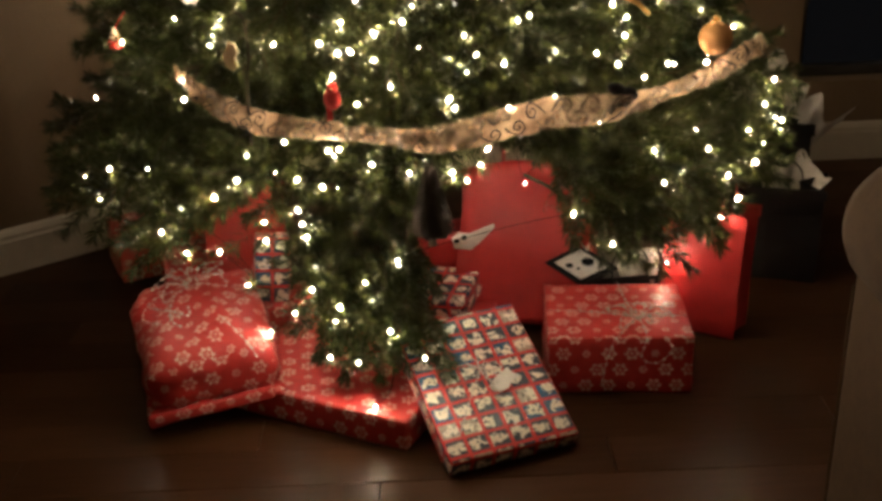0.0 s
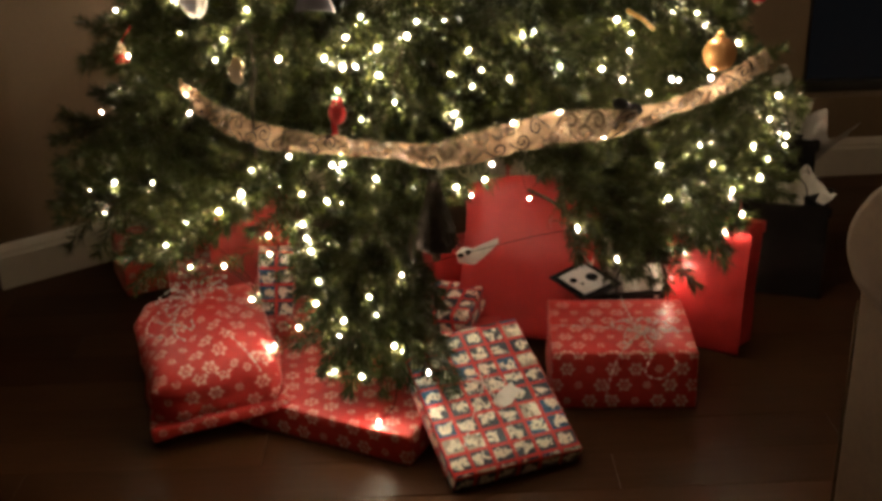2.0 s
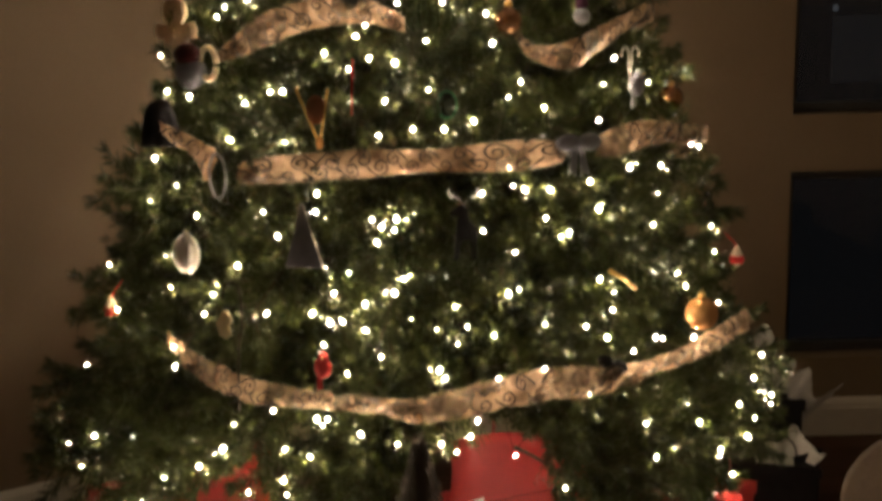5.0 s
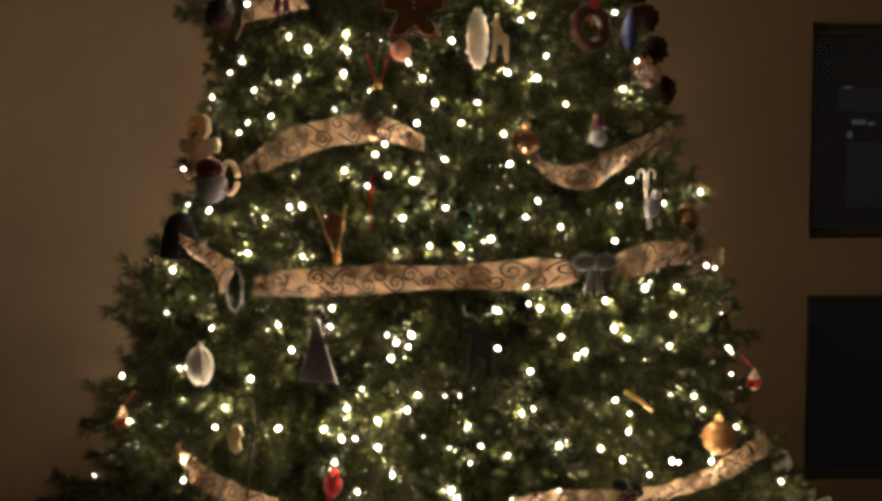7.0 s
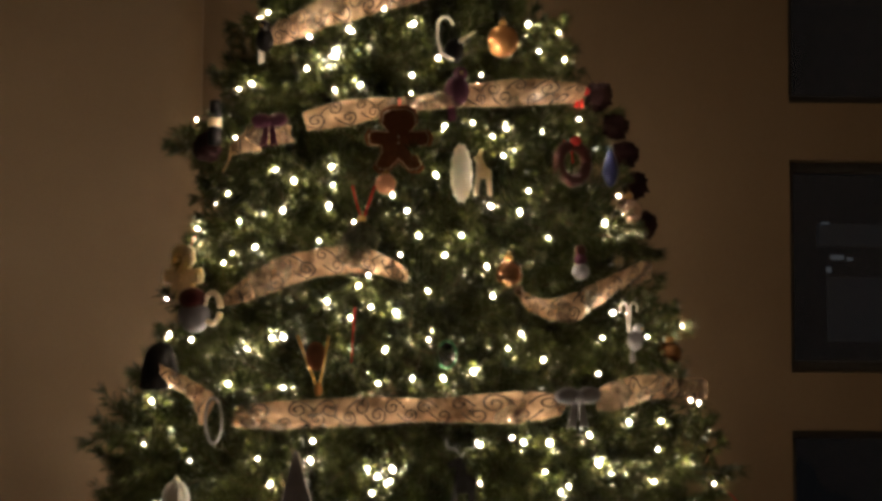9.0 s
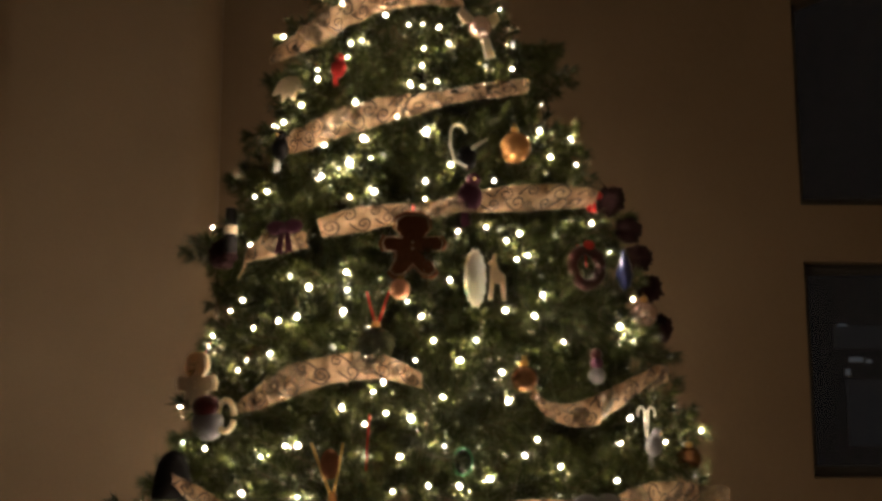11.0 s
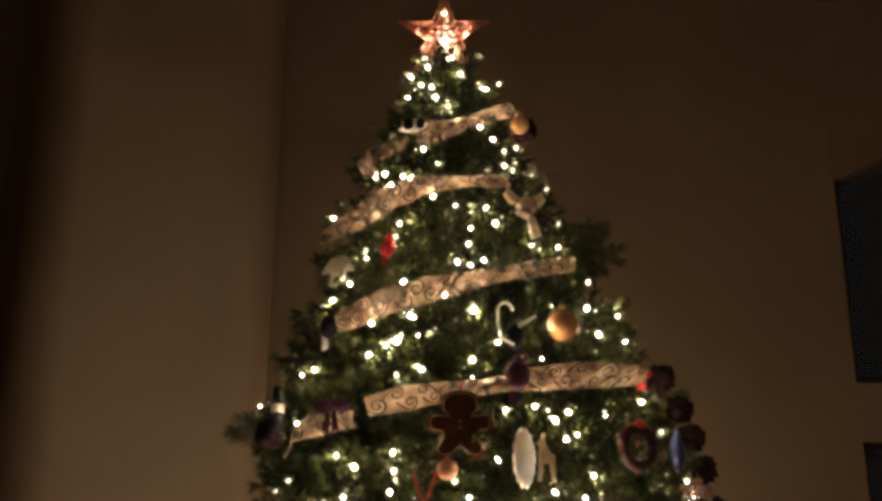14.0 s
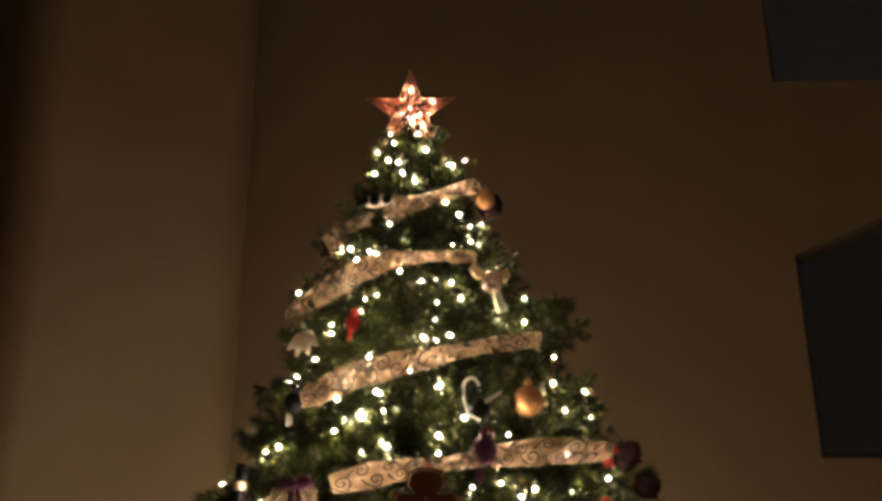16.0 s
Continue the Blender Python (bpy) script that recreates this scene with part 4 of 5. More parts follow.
# ---- presents ----
def parcel_mesh(size, seed, soft=0.0, bevel=0.006, cuts=0):
    """A wrapped parcel with its base at z = 0; soft ones bulge and crease."""
    bm = bmesh.new()
    bmesh.ops.create_cube(bm, size=1, matrix=Matrix.Diagonal((*size, 1)))
    bmesh.ops.bevel(bm, geom=bm.edges[:], offset=bevel, segments=2, affect="EDGES", profile=0.5)
    bmesh.ops.subdivide_edges(bm, edges=[e for e in bm.edges if e.calc_length() > 0.05], cuts=cuts or 5, use_grid_fill=True)
    for v in bm.verts:
        p = v.co.copy()
        d = noise.noise(p * 11 + Vector((seed, 0, 0))) * 0.6 + noise.noise(p * 27 + Vector((0, seed, 0))) * 0.4
        v.co += Vector((p.x / size[0], p.y / size[1], p.z / size[2])) * (d * (0.004 + soft))
        if soft > 0.02 and p.z > 0:
            v.co.z += 0.032 * (1 - (2 * p.x / size[0]) ** 2) * (1 - (2 * p.y / size[1]) ** 2) + 0.012 * noise.noise(p * 17 + Vector((3, seed, 0)))
        v.co.z += size[2] / 2
        v.co.z = max(v.co.z, 0)
    return bm


def flap(size, material, parent, sides=(1, -1)):
    """The folded triangles of paper at a parcel's ends."""
    for s in sides:
        h, w = size[2] * 0.80, size[1] * 0.42
        bm = bmesh.new()
        a = [bm.verts.new(p) for p in ((0, -w, 0), (0, w, 0), (0, w * 0.45, h * 0.62), (0, -w * 0.45, h * 0.62))]
        bm.faces.new(a if s > 0 else a[::-1])
        ext = bmesh.ops.extrude_face_region(bm, geom=bm.faces[:])
        bmesh.ops.translate(bm, verts=[v for v in ext["geom"] if isinstance(v, bmesh.types.BMVert)], vec=(s * 0.0012, 0, 0))
        bmesh.ops.recalc_face_normals(bm, faces=bm.faces)
        ob = part("paper_flap", bm, material, parent, smooth=False)
        ob.location = (s * (size[0] / 2 + 0.004), 0, 0.012)
        box_uv(ob)


def present(size, m, material, label, seed, soft=0.0, flaps=True, bevel=0.006):
    thing = empty("present", m, label, "present", "presents under the tree")
    box_uv(part("wrapped_box", parcel_mesh(size, seed, soft, bevel), material, thing))
    if flaps:
        flap(size, material, thing)
    return thing


def bead_string(name, lines, parent_pose, label, bead=0.0031, gap=0.017):
    """Thin wire with small beads, bent into loops."""
    thing = empty(name, parent_pose, label, "bead garland", "beaded garlands on the presents")
    wire, beads = [], []
    ball = bm_ball(1, 8, 6)
    bv = [v.co.copy() for v in ball.verts]
    bf = [tuple(v.index for v in f.verts) for f in ball.faces]
    ball.free()
    for line in lines:
        pts = [Vector(q) for q in spline(line, 8)]
        wire.append(tube_arrays(pts, 0.0008, 4))
        run = 0.0
        for a, b in zip(pts, pts[1:]):
            run += (b - a).length
            if run > gap:
                run = 0.0
                beads.append(([b + v * bead for v in bv], bf))
    v, f = joined(wire)
    mesh_object("wire", v, f, SILVER, thing)
    v, f = joined(beads)
    tagged(mesh_object("bead_chain", v, f, SILVER, thing), kind="stuff")
    return thing


# flat wide box, lowest
present((0.47, 0.36, 0.072), pose(-0.20, 2.155, 0.0, 0, 0, -26.9), SNOW, "flat red snowflake-print present lying on the floor", 1)
# soft lumpy one, propped on the flat box
sack_pose = pose(-0.525, 2.20, 0.058, 2.5, -4.9, 14.8)
sack = present((0.285, 0.40, 0.112), sack_pose @ pose(0, 0, 0.018), SNOW, "bulging red snowflake-print present tied with a beaded string", 2, soft=0.050, bevel=0.030, flaps=False)
box_uv(part("paper_fold", parcel_mesh((0.295, 0.41, 0.030), 21, 0.006, 0.008), SNOW, sack)).location = (0, 0, -0.024)
# printed flat box leaning on the pile
tilt_c = pose(0.017, 1.78, 0.040, 0, 0, 19.8) @ pose(0, 0, 0, 23.6, 0, 0) @ pose(0.14, 0.18, -0.046, 0, 0, 0)
present((0.28, 0.36, 0.046), tilt_c, PANEL, "flat present in red-ruled panel print paper, tilted against the pile", 3)
# snowflake box to the right
present((0.318, 0.265, 0.142), pose(0.408, 2.215, 0.0, 0, 0, -4), SNOW, "square red snowflake-print present with a beaded bow", 4)
# by the pier
present((0.24, 0.20, 0.13), pose(-0.80, 2.90, 0.0, 0, 0, 24), SNOW, "small red snowflake-print present beside the baseboard", 5)
present((0.22, 0.18, 0.15), pose(-0.60, 2.63, 0.0, 0, 0, 15), SNOW, "red snowflake-print present half hidden under branches", 6)
# small printed one on top of the pile
present((0.17, 0.15, 0.06), pose(0.015, 2.415, 0.075, 9, -4, -21), PANEL, "small panel-print present on the pile", 7)
present((0.26, 0.22, 0.078), pose(0.02, 2.42, 0.0, 0, 0, -12), RED_PAPER, "plain red present under a smaller one", 8)


# ---- gift bags, tissue and tags ----
def crumpled(w, h, seed, spikes=4):
    """A sheet of tissue pulled up out of a bag: folded, pointed and creased."""
    r = np.random.default_rng(seed)
    bm = bmesh.new()
    nx, nz = 18, 12
    ph = r.uniform(0, 6, 4)
    grid = []
    for j in range(nz + 1):
        row = []
        for i in range(nx + 1):
            u, v = i / nx, j / nz
            top = 0.60 + 0.40 * abs(math.sin(spikes * math.pi * u * 0.5 + ph[0])) * (0.7 + 0.3 * math.sin(9 * u + ph[1]))
            x = (u - 0.5) * w * (0.62 + 0.5 * v)
            y = 0.22 * w * math.sin(2.2 * math.pi * u + ph[2]) * (0.5 + v) + 0.05 * w * math.sin(17 * u + 5 * v + ph[3])
            zz = v * h * top
            d = noise.noise(Vector((x * 40, y * 40 + seed, zz * 40))) * 0.008
            row.append(bm.verts.new((x + d, y + d, zz)))
        grid.append(row)
    for j in range(nz):
        for i in range(nx):
            bm.faces.new((grid[j][i], grid[j][i + 1], grid[j + 1][i + 1], grid[j + 1][i]))
    return bm


def gift_bag(size, m, material, label, tissue=None, seed=0, handles=True, slump=1.0):
    """An open paper bag with gusseted sides, twisted cord handles and tissue."""
    w, d, h = size
    bag = empty("gift_bag", m, label, "gift bag", "gift bags under the tree")
    bm = bmesh.new()
    def ring(z, k, pinch):
        pts = [(-w / 2 + w * q / 6, -d / 2) for q in range(6)] + [(w / 2, -d / 2), (w / 2 - pinch, 0)]
        pts += [(w / 2 - w * q / 6, d / 2) for q in range(6)] + [(-w / 2, d / 2), (-w / 2 + pinch, 0)]
        sag = (slump - 1) * 0.05 * z / h
        out = []
        for x, y in pts:
            dx = 0.004 * slump * noise.noise(Vector((x * 9, z * 9, seed)))
            dy = 0.008 * slump * (noise.noise(Vector((z * 8, x * 8, seed + 5))) + 0.4 * noise.noise(Vector((z * 21, x * 21, seed + 9))))
            out.append(bm.verts.new((x * k + dx, y * k + dy, z - sag * (2 * x / w) ** 2 * h)))
        return out
    rings = [ring(z * h, 1.0 + 0.03 * z, 0.012 + 0.04 * d / 0.1 * z) for z in (0, 0.05, 0.12, 0.2, 0.3, 0.4, 0.5, 0.6, 0.7, 0.8, 0.9, 1.0)]
    n_ = len(rings[0])
    for a, b in zip(rings, rings[1:]):
        for i in range(n_):
            bm.faces.new((a[i], a[(i + 1) % n_], b[(i + 1) % n_], b[i]))
    bm.faces.new(rings[0][::-1])
    body = part("bag_body", bm, material, bag, smooth=slump > 1)
    mod = body.modifiers.new("paper", "SOLIDIFY")
    mod.thickness = 0.0012
    if slump == 1:
        bm = bmesh.new()
        lo, hi = [], []
        for x, y in ((-w / 2, -d / 2), (w / 2, -d / 2), (w / 2, d / 2), (-w / 2, d / 2)):
            sx, sy = math.copysign(0.005, x), math.copysign(0.009, y)
            lo.append(bm.verts.new((x * 1.03 + sx, y * 1.03 + sy, h * 0.91)))
            hi.append(bm.verts.new((x * 1.03 + sx, y * 1.03 + sy, h + 0.001)))
        for i in (0, 2):
            bm.faces.new((lo[i], lo[i + 1], hi[i + 1], hi[i]))
        rim = part("folded_rim", bm, material, bag, smooth=False)
        rim.modifiers.new("paper", "SOLIDIFY").thickness = 0.001
    if handles:
        for s in (-1, 1):
            pts = spline([(-w * 0.22, s * d / 2, h * 0.93), (-w * 0.20, s * d / 2, h + 0.05), (0, s * d * 0.4, h + 0.075), (w * 0.20, s * d / 2, h + 0.05), (w * 0.22, s * d / 2, h * 0.93)], 5)
            v, f = tube_arrays([Vector(p) for p in pts], 0.002, 6)
            mesh_object("handle", v, f, material, bag)
    for i, (tw, th, x, y, turn, tilt) in enumerate(tissue or ()):
        t_ = part("tissue", crumpled(tw, th, seed * 7 + i + 1), TISSUE, bag, "crumpled white tissue paper")
        t_.matrix_basis = pose(x, y, h * 0.72, 0, tilt, turn)
    return bag


gift_bag((0.34, 0.10, 0.40), pose(0.215, 2.42, 0.012, -22, 3, -8), RED_PAPER, "large slumped plain red gift bag among presents", None, 1, True, 2.6)
gift_bag((0.19, 0.10, 0.31), pose(0.655, 2.385, 0.002, -3, 0, -32), RED_PAPER, "red paper gift bag at the edge of the pile", None, 2)
gift_bag((0.20, 0.12, 0.36), pose(-0.485, 2.60, 0.002, -6, 0, 12), RED_PAPER, "red gift bag with its cord handles up", None, 3)
gift_bag((0.20, 0.13, 0.26), pose(0.93, 2.68, 0.002, 0, 0, -20), DARK_BAG, "dark gift bag with white tissue showing", [(0.17, 0.16, 0, 0, 20, 10)], 4)
gift_bag((0.26, 0.14, 0.36), pose(0.93, 2.93, 0.002, 0, 0, -12), DARK_BAG, "tall dark gift bag with big sheets of white tissue", [(0.15, 0.30, 0.0, -0.02, 10, 4), (0.16, 0.24, 0.06, 0.0, -25, 30), (0.16, 0.24, -0.06, 0, 60, -10)], 5)
gift_bag((0.20, 0.10, 0.13), pose(0.47, 2.44, 0.002, -4, 0, 6), DARK_BAG, "low dark gift bag with white tissue behind the square present", [(0.16, 0.15, 0.03, -0.03, 15, 10), (0.15, 0.19, -0.05, 0.01, -20, -8)], 6)
present((0.085, 0.05, 0.17), pose(-0.415, 2.47, 0.075, -8, 6, 10), PANEL, "narrow panel-print present standing on end", 11)
present((0.20, 0.14, 0.074), pose(-0.40, 2.50, 0.0, 0, 0, 6), SNOW, "low red snowflake-print present under a narrow one", 12)
present((0.15, 0.12, 0.21), pose(0.045, 2.57, 0.0, 0, 0, 14), RED_PAPER, "upright plain red present behind the pile", 13)


def face_card():
    """A dark card with a pale lozenge and dark blots on it."""
    card = empty("gift_card", pose(0.350, 2.392, 0.172, -48, 6, -4), "dark card with a pale lozenge and dark blots", "gift card")
    part("card", bm_slab([(-0.085, 0), (0.005, -0.055), (0.095, 0.0), (0.0, 0.055)], 0.006), BLACK, card)
    loz = part("lozenge", bm_slab([(-0.062, 0), (0.003, -0.038), (0.068, 0.0), (0.0, 0.040)], 0.003), WHITE, card)
    loz.location = (0, -0.006, 0)
    for x, z, r in ((0.018, 0.008, 0.013), (-0.026, -0.006, 0.008), (-0.004, -0.012, 0.004)):
        ob = part("blot", bm_slab([(r * 1.2 * math.cos(a), r * 0.8 * math.sin(a)) for a in np.linspace(0, 6.283, 14, endpoint=False)], 0.002, 0.0004), BLACK, loz)
        ob.location = (x, -0.003, z)


face_card()


def pale_tag():
    tag = empty("gift_tag", pose(0.085, 2.33, 0.285, 0, -18, 0), "pale cut-out paper tag tied to a present", "gift tag")
    part("tag_paper", bm_slab([(-0.045, -0.012), (-0.01, -0.03), (0.015, -0.02), (0.06, 0.004), (0.062, 0.014), (0.02, 0.012), (0.0, 0.010), (-0.022, 0.022), (-0.042, 0.014)], 0.003, 0.0006), WHITE, tag)
    for x, z in ((-0.033, 0.004), (-0.014, 0.006)):
        ob = part("blot", bm_slab([(0.007 * math.cos(a), 0.006 * math.sin(a)) for a in np.linspace(0, 6.283, 12, endpoint=False)], 0.0015, 0.0003), BLACK, tag)
        ob.location = (x, -0.0028, z)
    v, f = tube_arrays([(0.0, 0.0, 0.01), (0.0, 0.03, 0.02), (-0.01, 0.07, 0.0)], 0.001, 4)
    mesh_object("tag_cord", v, f, RED_FELT, tag)


pale_tag()


def loops(n, seed, spread, rise, centre=(0, 0, 0)):
    """Closed petals of wire for a beaded bow."""
    r = np.random.default_rng(seed)
    out = []
    for i in range(n):
        a = 2 * math.pi * i / n + r.uniform(-0.3, 0.3)
        l = spread * r.uniform(0.6, 1.1)
        u, w = Vector((math.cos(a), math.sin(a), 0)), Vector((-math.sin(a), math.cos(a), 0))
        c = Vector(centre)
        out.append([c, c + u * l * 0.5 + w * l * 0.22 + Vector((0, 0, rise)), c + u * l + Vector((0, 0, rise * r.uniform(0.1, 0.9))), c + u * l * 0.5 - w * l * 0.22 + Vector((0, 0, rise)), c])
    return out


top = 0.148
bead_string("bead_garland", loops(6, 1, 0.075, 0.022, (0.05, -0.06, 0)) + [
    [(-0.15, -0.02, 0.003), (-0.05, -0.03, 0.004), (0.05, -0.06, 0.006), (0.155, -0.05, 0.003)],
    [(0.02, 0.13, 0.003), (0.03, 0.03, 0.004), (0.05, -0.06, 0.006)],
    [(0.05, -0.06, 0.006), (-0.005, -0.142, -0.004), (-0.025, -0.145, -0.06), (-0.035, -0.146, -0.115)],
    [(0.05, -0.06, 0.006), (0.06, -0.142, 0.0), (0.05, -0.147, -0.05), (0.085, -0.148, -0.062), (0.115, -0.147, -0.03), (0.10, -0.143, 0.0)],
], pose(0.402, 2.215, top, 0, 0, -4), "silver beaded wire tied in a loose bow")
bead_string("bead_garland", loops(8, 2, 0.10, 0.03, (0.0, 0.10, 0.0)) + [
    [(0.0, 0.10, 0.004), (0.02, 0.0, 0.008), (0.05, -0.10, 0.010), (0.085, -0.20, 0.002), (0.10, -0.225, -0.03)],
    [(0.0, 0.10, 0.004), (-0.05, 0.03, 0.012), (-0.06, -0.05, 0.010), (-0.04, -0.09, 0.008)],
    [(0.0, 0.10, 0.004), (-0.09, 0.06, 0.010), (-0.12, -0.02, 0.010), (-0.08, -0.06, 0.009)],
    [(0.0, 0.10, 0.004), (-0.02, 0.03, 0.012), (-0.02, -0.05, 0.011), (-0.05, -0.02, 0.011), (-0.10, 0.02, 0.010)],
], sack_pose @ pose(0, 0, 0.147), "silver beaded wire trailing over a soft present")
bead_string("bead_garland", loops(5, 3, 0.06, 0.014, (0, 0.02, 0)) + [
    [(-0.12, 0.05, 0.003), (-0.05, 0.04, 0.004), (0, 0.02, 0.005), (0.01, -0.06, 0.004), (0.02, -0.15, 0.003)],
    [(0, 0.02, 0.005), (-0.06, -0.06, 0.004), (-0.10, -0.12, 0.003)],
], tilt_c @ pose(0, 0, 0.051), "thin silver beaded wire across a printed present", 0.003)
tag = empty("gift_tag", tilt_c @ pose(0.035, -0.02, 0.053, -90, 0, 35), "torn-edged white paper tag on a printed present", "gift tag")
part("tag_paper", bm_slab([(-0.03, -0.012), (-0.01, -0.02), (0.012, -0.015), (0.034, -0.022), (0.03, 0.0), (0.036, 0.012), (0.0, 0.018), (-0.034, 0.014)], 0.0025, 0.0005), WHITE, tag)

# ---- the sofa's arm ----
sofa = empty("sofa", pose(0.648, 0.62, 0), "tan upholstered sofa with a rolled arm", "sofa")
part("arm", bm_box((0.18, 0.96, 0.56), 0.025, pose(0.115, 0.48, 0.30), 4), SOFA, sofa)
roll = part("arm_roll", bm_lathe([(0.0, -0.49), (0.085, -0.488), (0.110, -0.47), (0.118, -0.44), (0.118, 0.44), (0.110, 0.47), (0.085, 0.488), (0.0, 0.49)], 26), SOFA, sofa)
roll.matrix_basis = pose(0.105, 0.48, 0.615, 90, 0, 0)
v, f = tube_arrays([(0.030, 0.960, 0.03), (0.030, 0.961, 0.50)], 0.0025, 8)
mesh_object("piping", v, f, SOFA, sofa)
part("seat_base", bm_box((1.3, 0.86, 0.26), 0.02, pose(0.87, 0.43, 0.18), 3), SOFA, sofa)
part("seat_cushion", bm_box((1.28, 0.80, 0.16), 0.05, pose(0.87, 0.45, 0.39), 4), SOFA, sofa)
for x, y in ((0.06, 0.05), (0.06, 0.90), (1.45, 0.05), (1.45, 0.80)):
    part("foot", bm_lathe([(0.022, 0), (0.028, 0.03), (0.026, 0.055)], 12), BARK, sofa).location = (x, y, 0)


# ---- ornaments ----
HUNG = "ornaments hung on the tree"


def hung(name, phi, z, label, category="ornament", k=1.03, drop=0.05, cord=None, turn=0.0, lean=0.0):
    """An ornament's place on the tree: x along the tree's side, -y outward; with its hanging thread."""
    p = before(phi, z, 0.016 + (k - 1) * 0.5)
    ob = empty(name, pose(p.x, p.y, p.z, 0, lean, phi * 0.75 + turn), label, category, HUNG)
    v, f = tube_arrays([(0, 0, 0.0), (0.001, 0.004, drop * 0.5), (0, 0.03, drop)], 0.0008 if cord is None else 0.0022, 4)
    mesh_object("hanger", v, f, cord or WIRE, ob)
    return ob


def ball(phi, z, r, material, label, k=1.03):
    ob = hung("bauble", phi, z, label, "bauble", k, r + 0.045)
    part("ball", bm_ball(r, 28, 18), material, ob)
    cap = part("cap", bm_lathe([(0.0085, 0), (0.0085, 0.008), (0.006, 0.010), (0.0, 0.0105)], 14), GOLD_MATT, ob)
    cap.location = (0, 0, r - 0.001)
    v, f = tube_arrays([Vector((0.004 * math.cos(a), 0, 0.014 + 0.004 * math.sin(a))) for a in np.linspace(0, 6.283, 12)], 0.0008, 5)
    mesh_object("ring", v, f, GOLD_MATT, cap)
    return ob


def oval(w, h, n=28, scallop=0.0, lobes=14):
    return [(w * math.cos(a) * (1 + scallop * math.cos(lobes * a)), h * math.sin(a) * (1 + scallop * math.cos(lobes * a))) for a in np.linspace(0, 2 * math.pi, n, endpoint=False)]


def cut(name, outline, thick, material, parent, at=(0, 0, 0), bevel=0.0012):
    ob = part(name, bm_slab(outline, thick, bevel), material, parent)
    ob.location = at
    return ob


ball(51.1, 0.765, 0.035, GOLD, "shiny gold glass bauble")
ball(28.7, 1.857, 0.034, GOLD, "shiny gold glass bauble")
ball(59.3, 1.514, 0.029, PEARL, "pearl white glass bauble", 1.05)
ball(-10.1, 1.431, 0.035, GLASS, "clear glass bauble on a red ribbon")
ball(18.2, 1.365, 0.026, BRONZE, "dark bronze glass bauble beside the ribbon")
ball(56.2, 1.205, 0.026, BRONZE, "dull copper glass bauble near the edge of the tree")
ball(60.9, 2.462, 0.024, GOLD, "small gold bauble near the top", 1.1)
ball(-5.2, 1.540, 0.020, PEACH, "small peach felt-covered bauble")
for phi, z in ((64.9, 1.781), (76.0, 1.727), (75.8, 1.660), (76.7, 1.588), (80.2, 1.498), (-52.6, 1.641), (70, 2.46)):
    ob = hung("pompom", phi, z, "dark maroon woolly pompom ornament", k=1.01)
    bm = bm_ball(0.030, 20, 14)
    for v in bm.verts:
        v.co *= 1 + 0.45 * noise.noise(v.co * 190 + Vector((phi, z, 0)))
    part("wool", bm, WOOL, ob)

# red ribbon loops over the clear bauble
ob = hung("ribbon_loop", -10.1, 1.475, "narrow red satin ribbon loop", "ribbon", 1.04)
for s in (-1, 1):
    v, f = tube_arrays([(0, -0.004, -0.012), (s * 0.010, -0.006, 0.02), (s * 0.022, 0.004, 0.06)], 0.0026, 6)
    mesh_object("ribbon_strand", v, f, RED_FELT, ob)
ob = hung("crystal_star", -9.8, 1.197, "clear cut glass star on a red ribbon", cord=RED_FELT, drop=0.10)
part("star", bm_slab([((0.036 if i % 2 == 0 else 0.016) * math.sin(math.pi * i / 6), (0.036 if i % 2 == 0 else 0.016) * math.cos(math.pi * i / 6)) for i in range(12)], 0.012, 0.004), GLASS, ob)
ob = hung("scallop_plaque", 10.6, 1.563, "white glittered scalloped oval plaque", turn=38)
part("plaque", bm_slab(oval(0.030, 0.056, 56, 0.05, 14), 0.006, 0.002), WHITE, ob)
ob = hung("deer_cutout", 15.2, 1.566, "cream felt deer cut-out", turn=10)
cut("deer", [(-0.018, -0.045), (-0.010, -0.045), (-0.006, -0.012), (0.008, -0.012), (0.012, -0.045), (0.019, -0.045), (0.018, 0.004), (0.006, 0.012), (-0.002, 0.03), (0.000, 0.046), (-0.006, 0.046), (-0.010, 0.034), (-0.020, 0.026), (-0.012, 0.02), (-0.014, -0.005)], 0.006, CREAM, ob)

# gingerbread figures, plain felt shapes with an icing edge
def gingerbread(phi, z, s, material, label, cord=None):
    ob = hung("gingerbread_ornament", phi, z, label, k=1.06, cord=cord, drop=0.075 * s)
    shape = [(-0.014, 0.016), (-0.040, 0.018), (-0.046, 0.006), (-0.042, -0.008), (-0.024, -0.010), (-0.024, -0.022), (-0.034, -0.044), (-0.026, -0.054), (-0.012, -0.052), (0, -0.034), (0.012, -0.052), (0.026, -0.054), (0.034, -0.044), (0.024, -0.022), (0.024, -0.010), (0.042, -0.008), (0.046, 0.006), (0.040, 0.018), (0.014, 0.016), (0.025, 0.030), (0.022, 0.050), (0.010, 0.058), (-0.010, 0.058), (-0.022, 0.050), (-0.025, 0.030)]
    shape = [(x * 1.16 + math.copysign(0.003, x) * (x != 0), y) for x, y in shape]
    cut("biscuit", [(x * s, y * s) for x, y in shape], 0.008, material, ob, bevel=0.002)
    v, f = tube_arrays([Vector((x * s * 0.88, -0.005, y * s * 0.88)) for x, y in shape + shape[:1]], 0.0012, 4)
    mesh_object("icing", v, f, CREAM, ob)
    for zz in (-0.004, 0.006):
        b_ = part("button", bm_ball(0.0025, 8, 6), CREAM, ob)
        b_.location = (0, -0.006, zz * s)


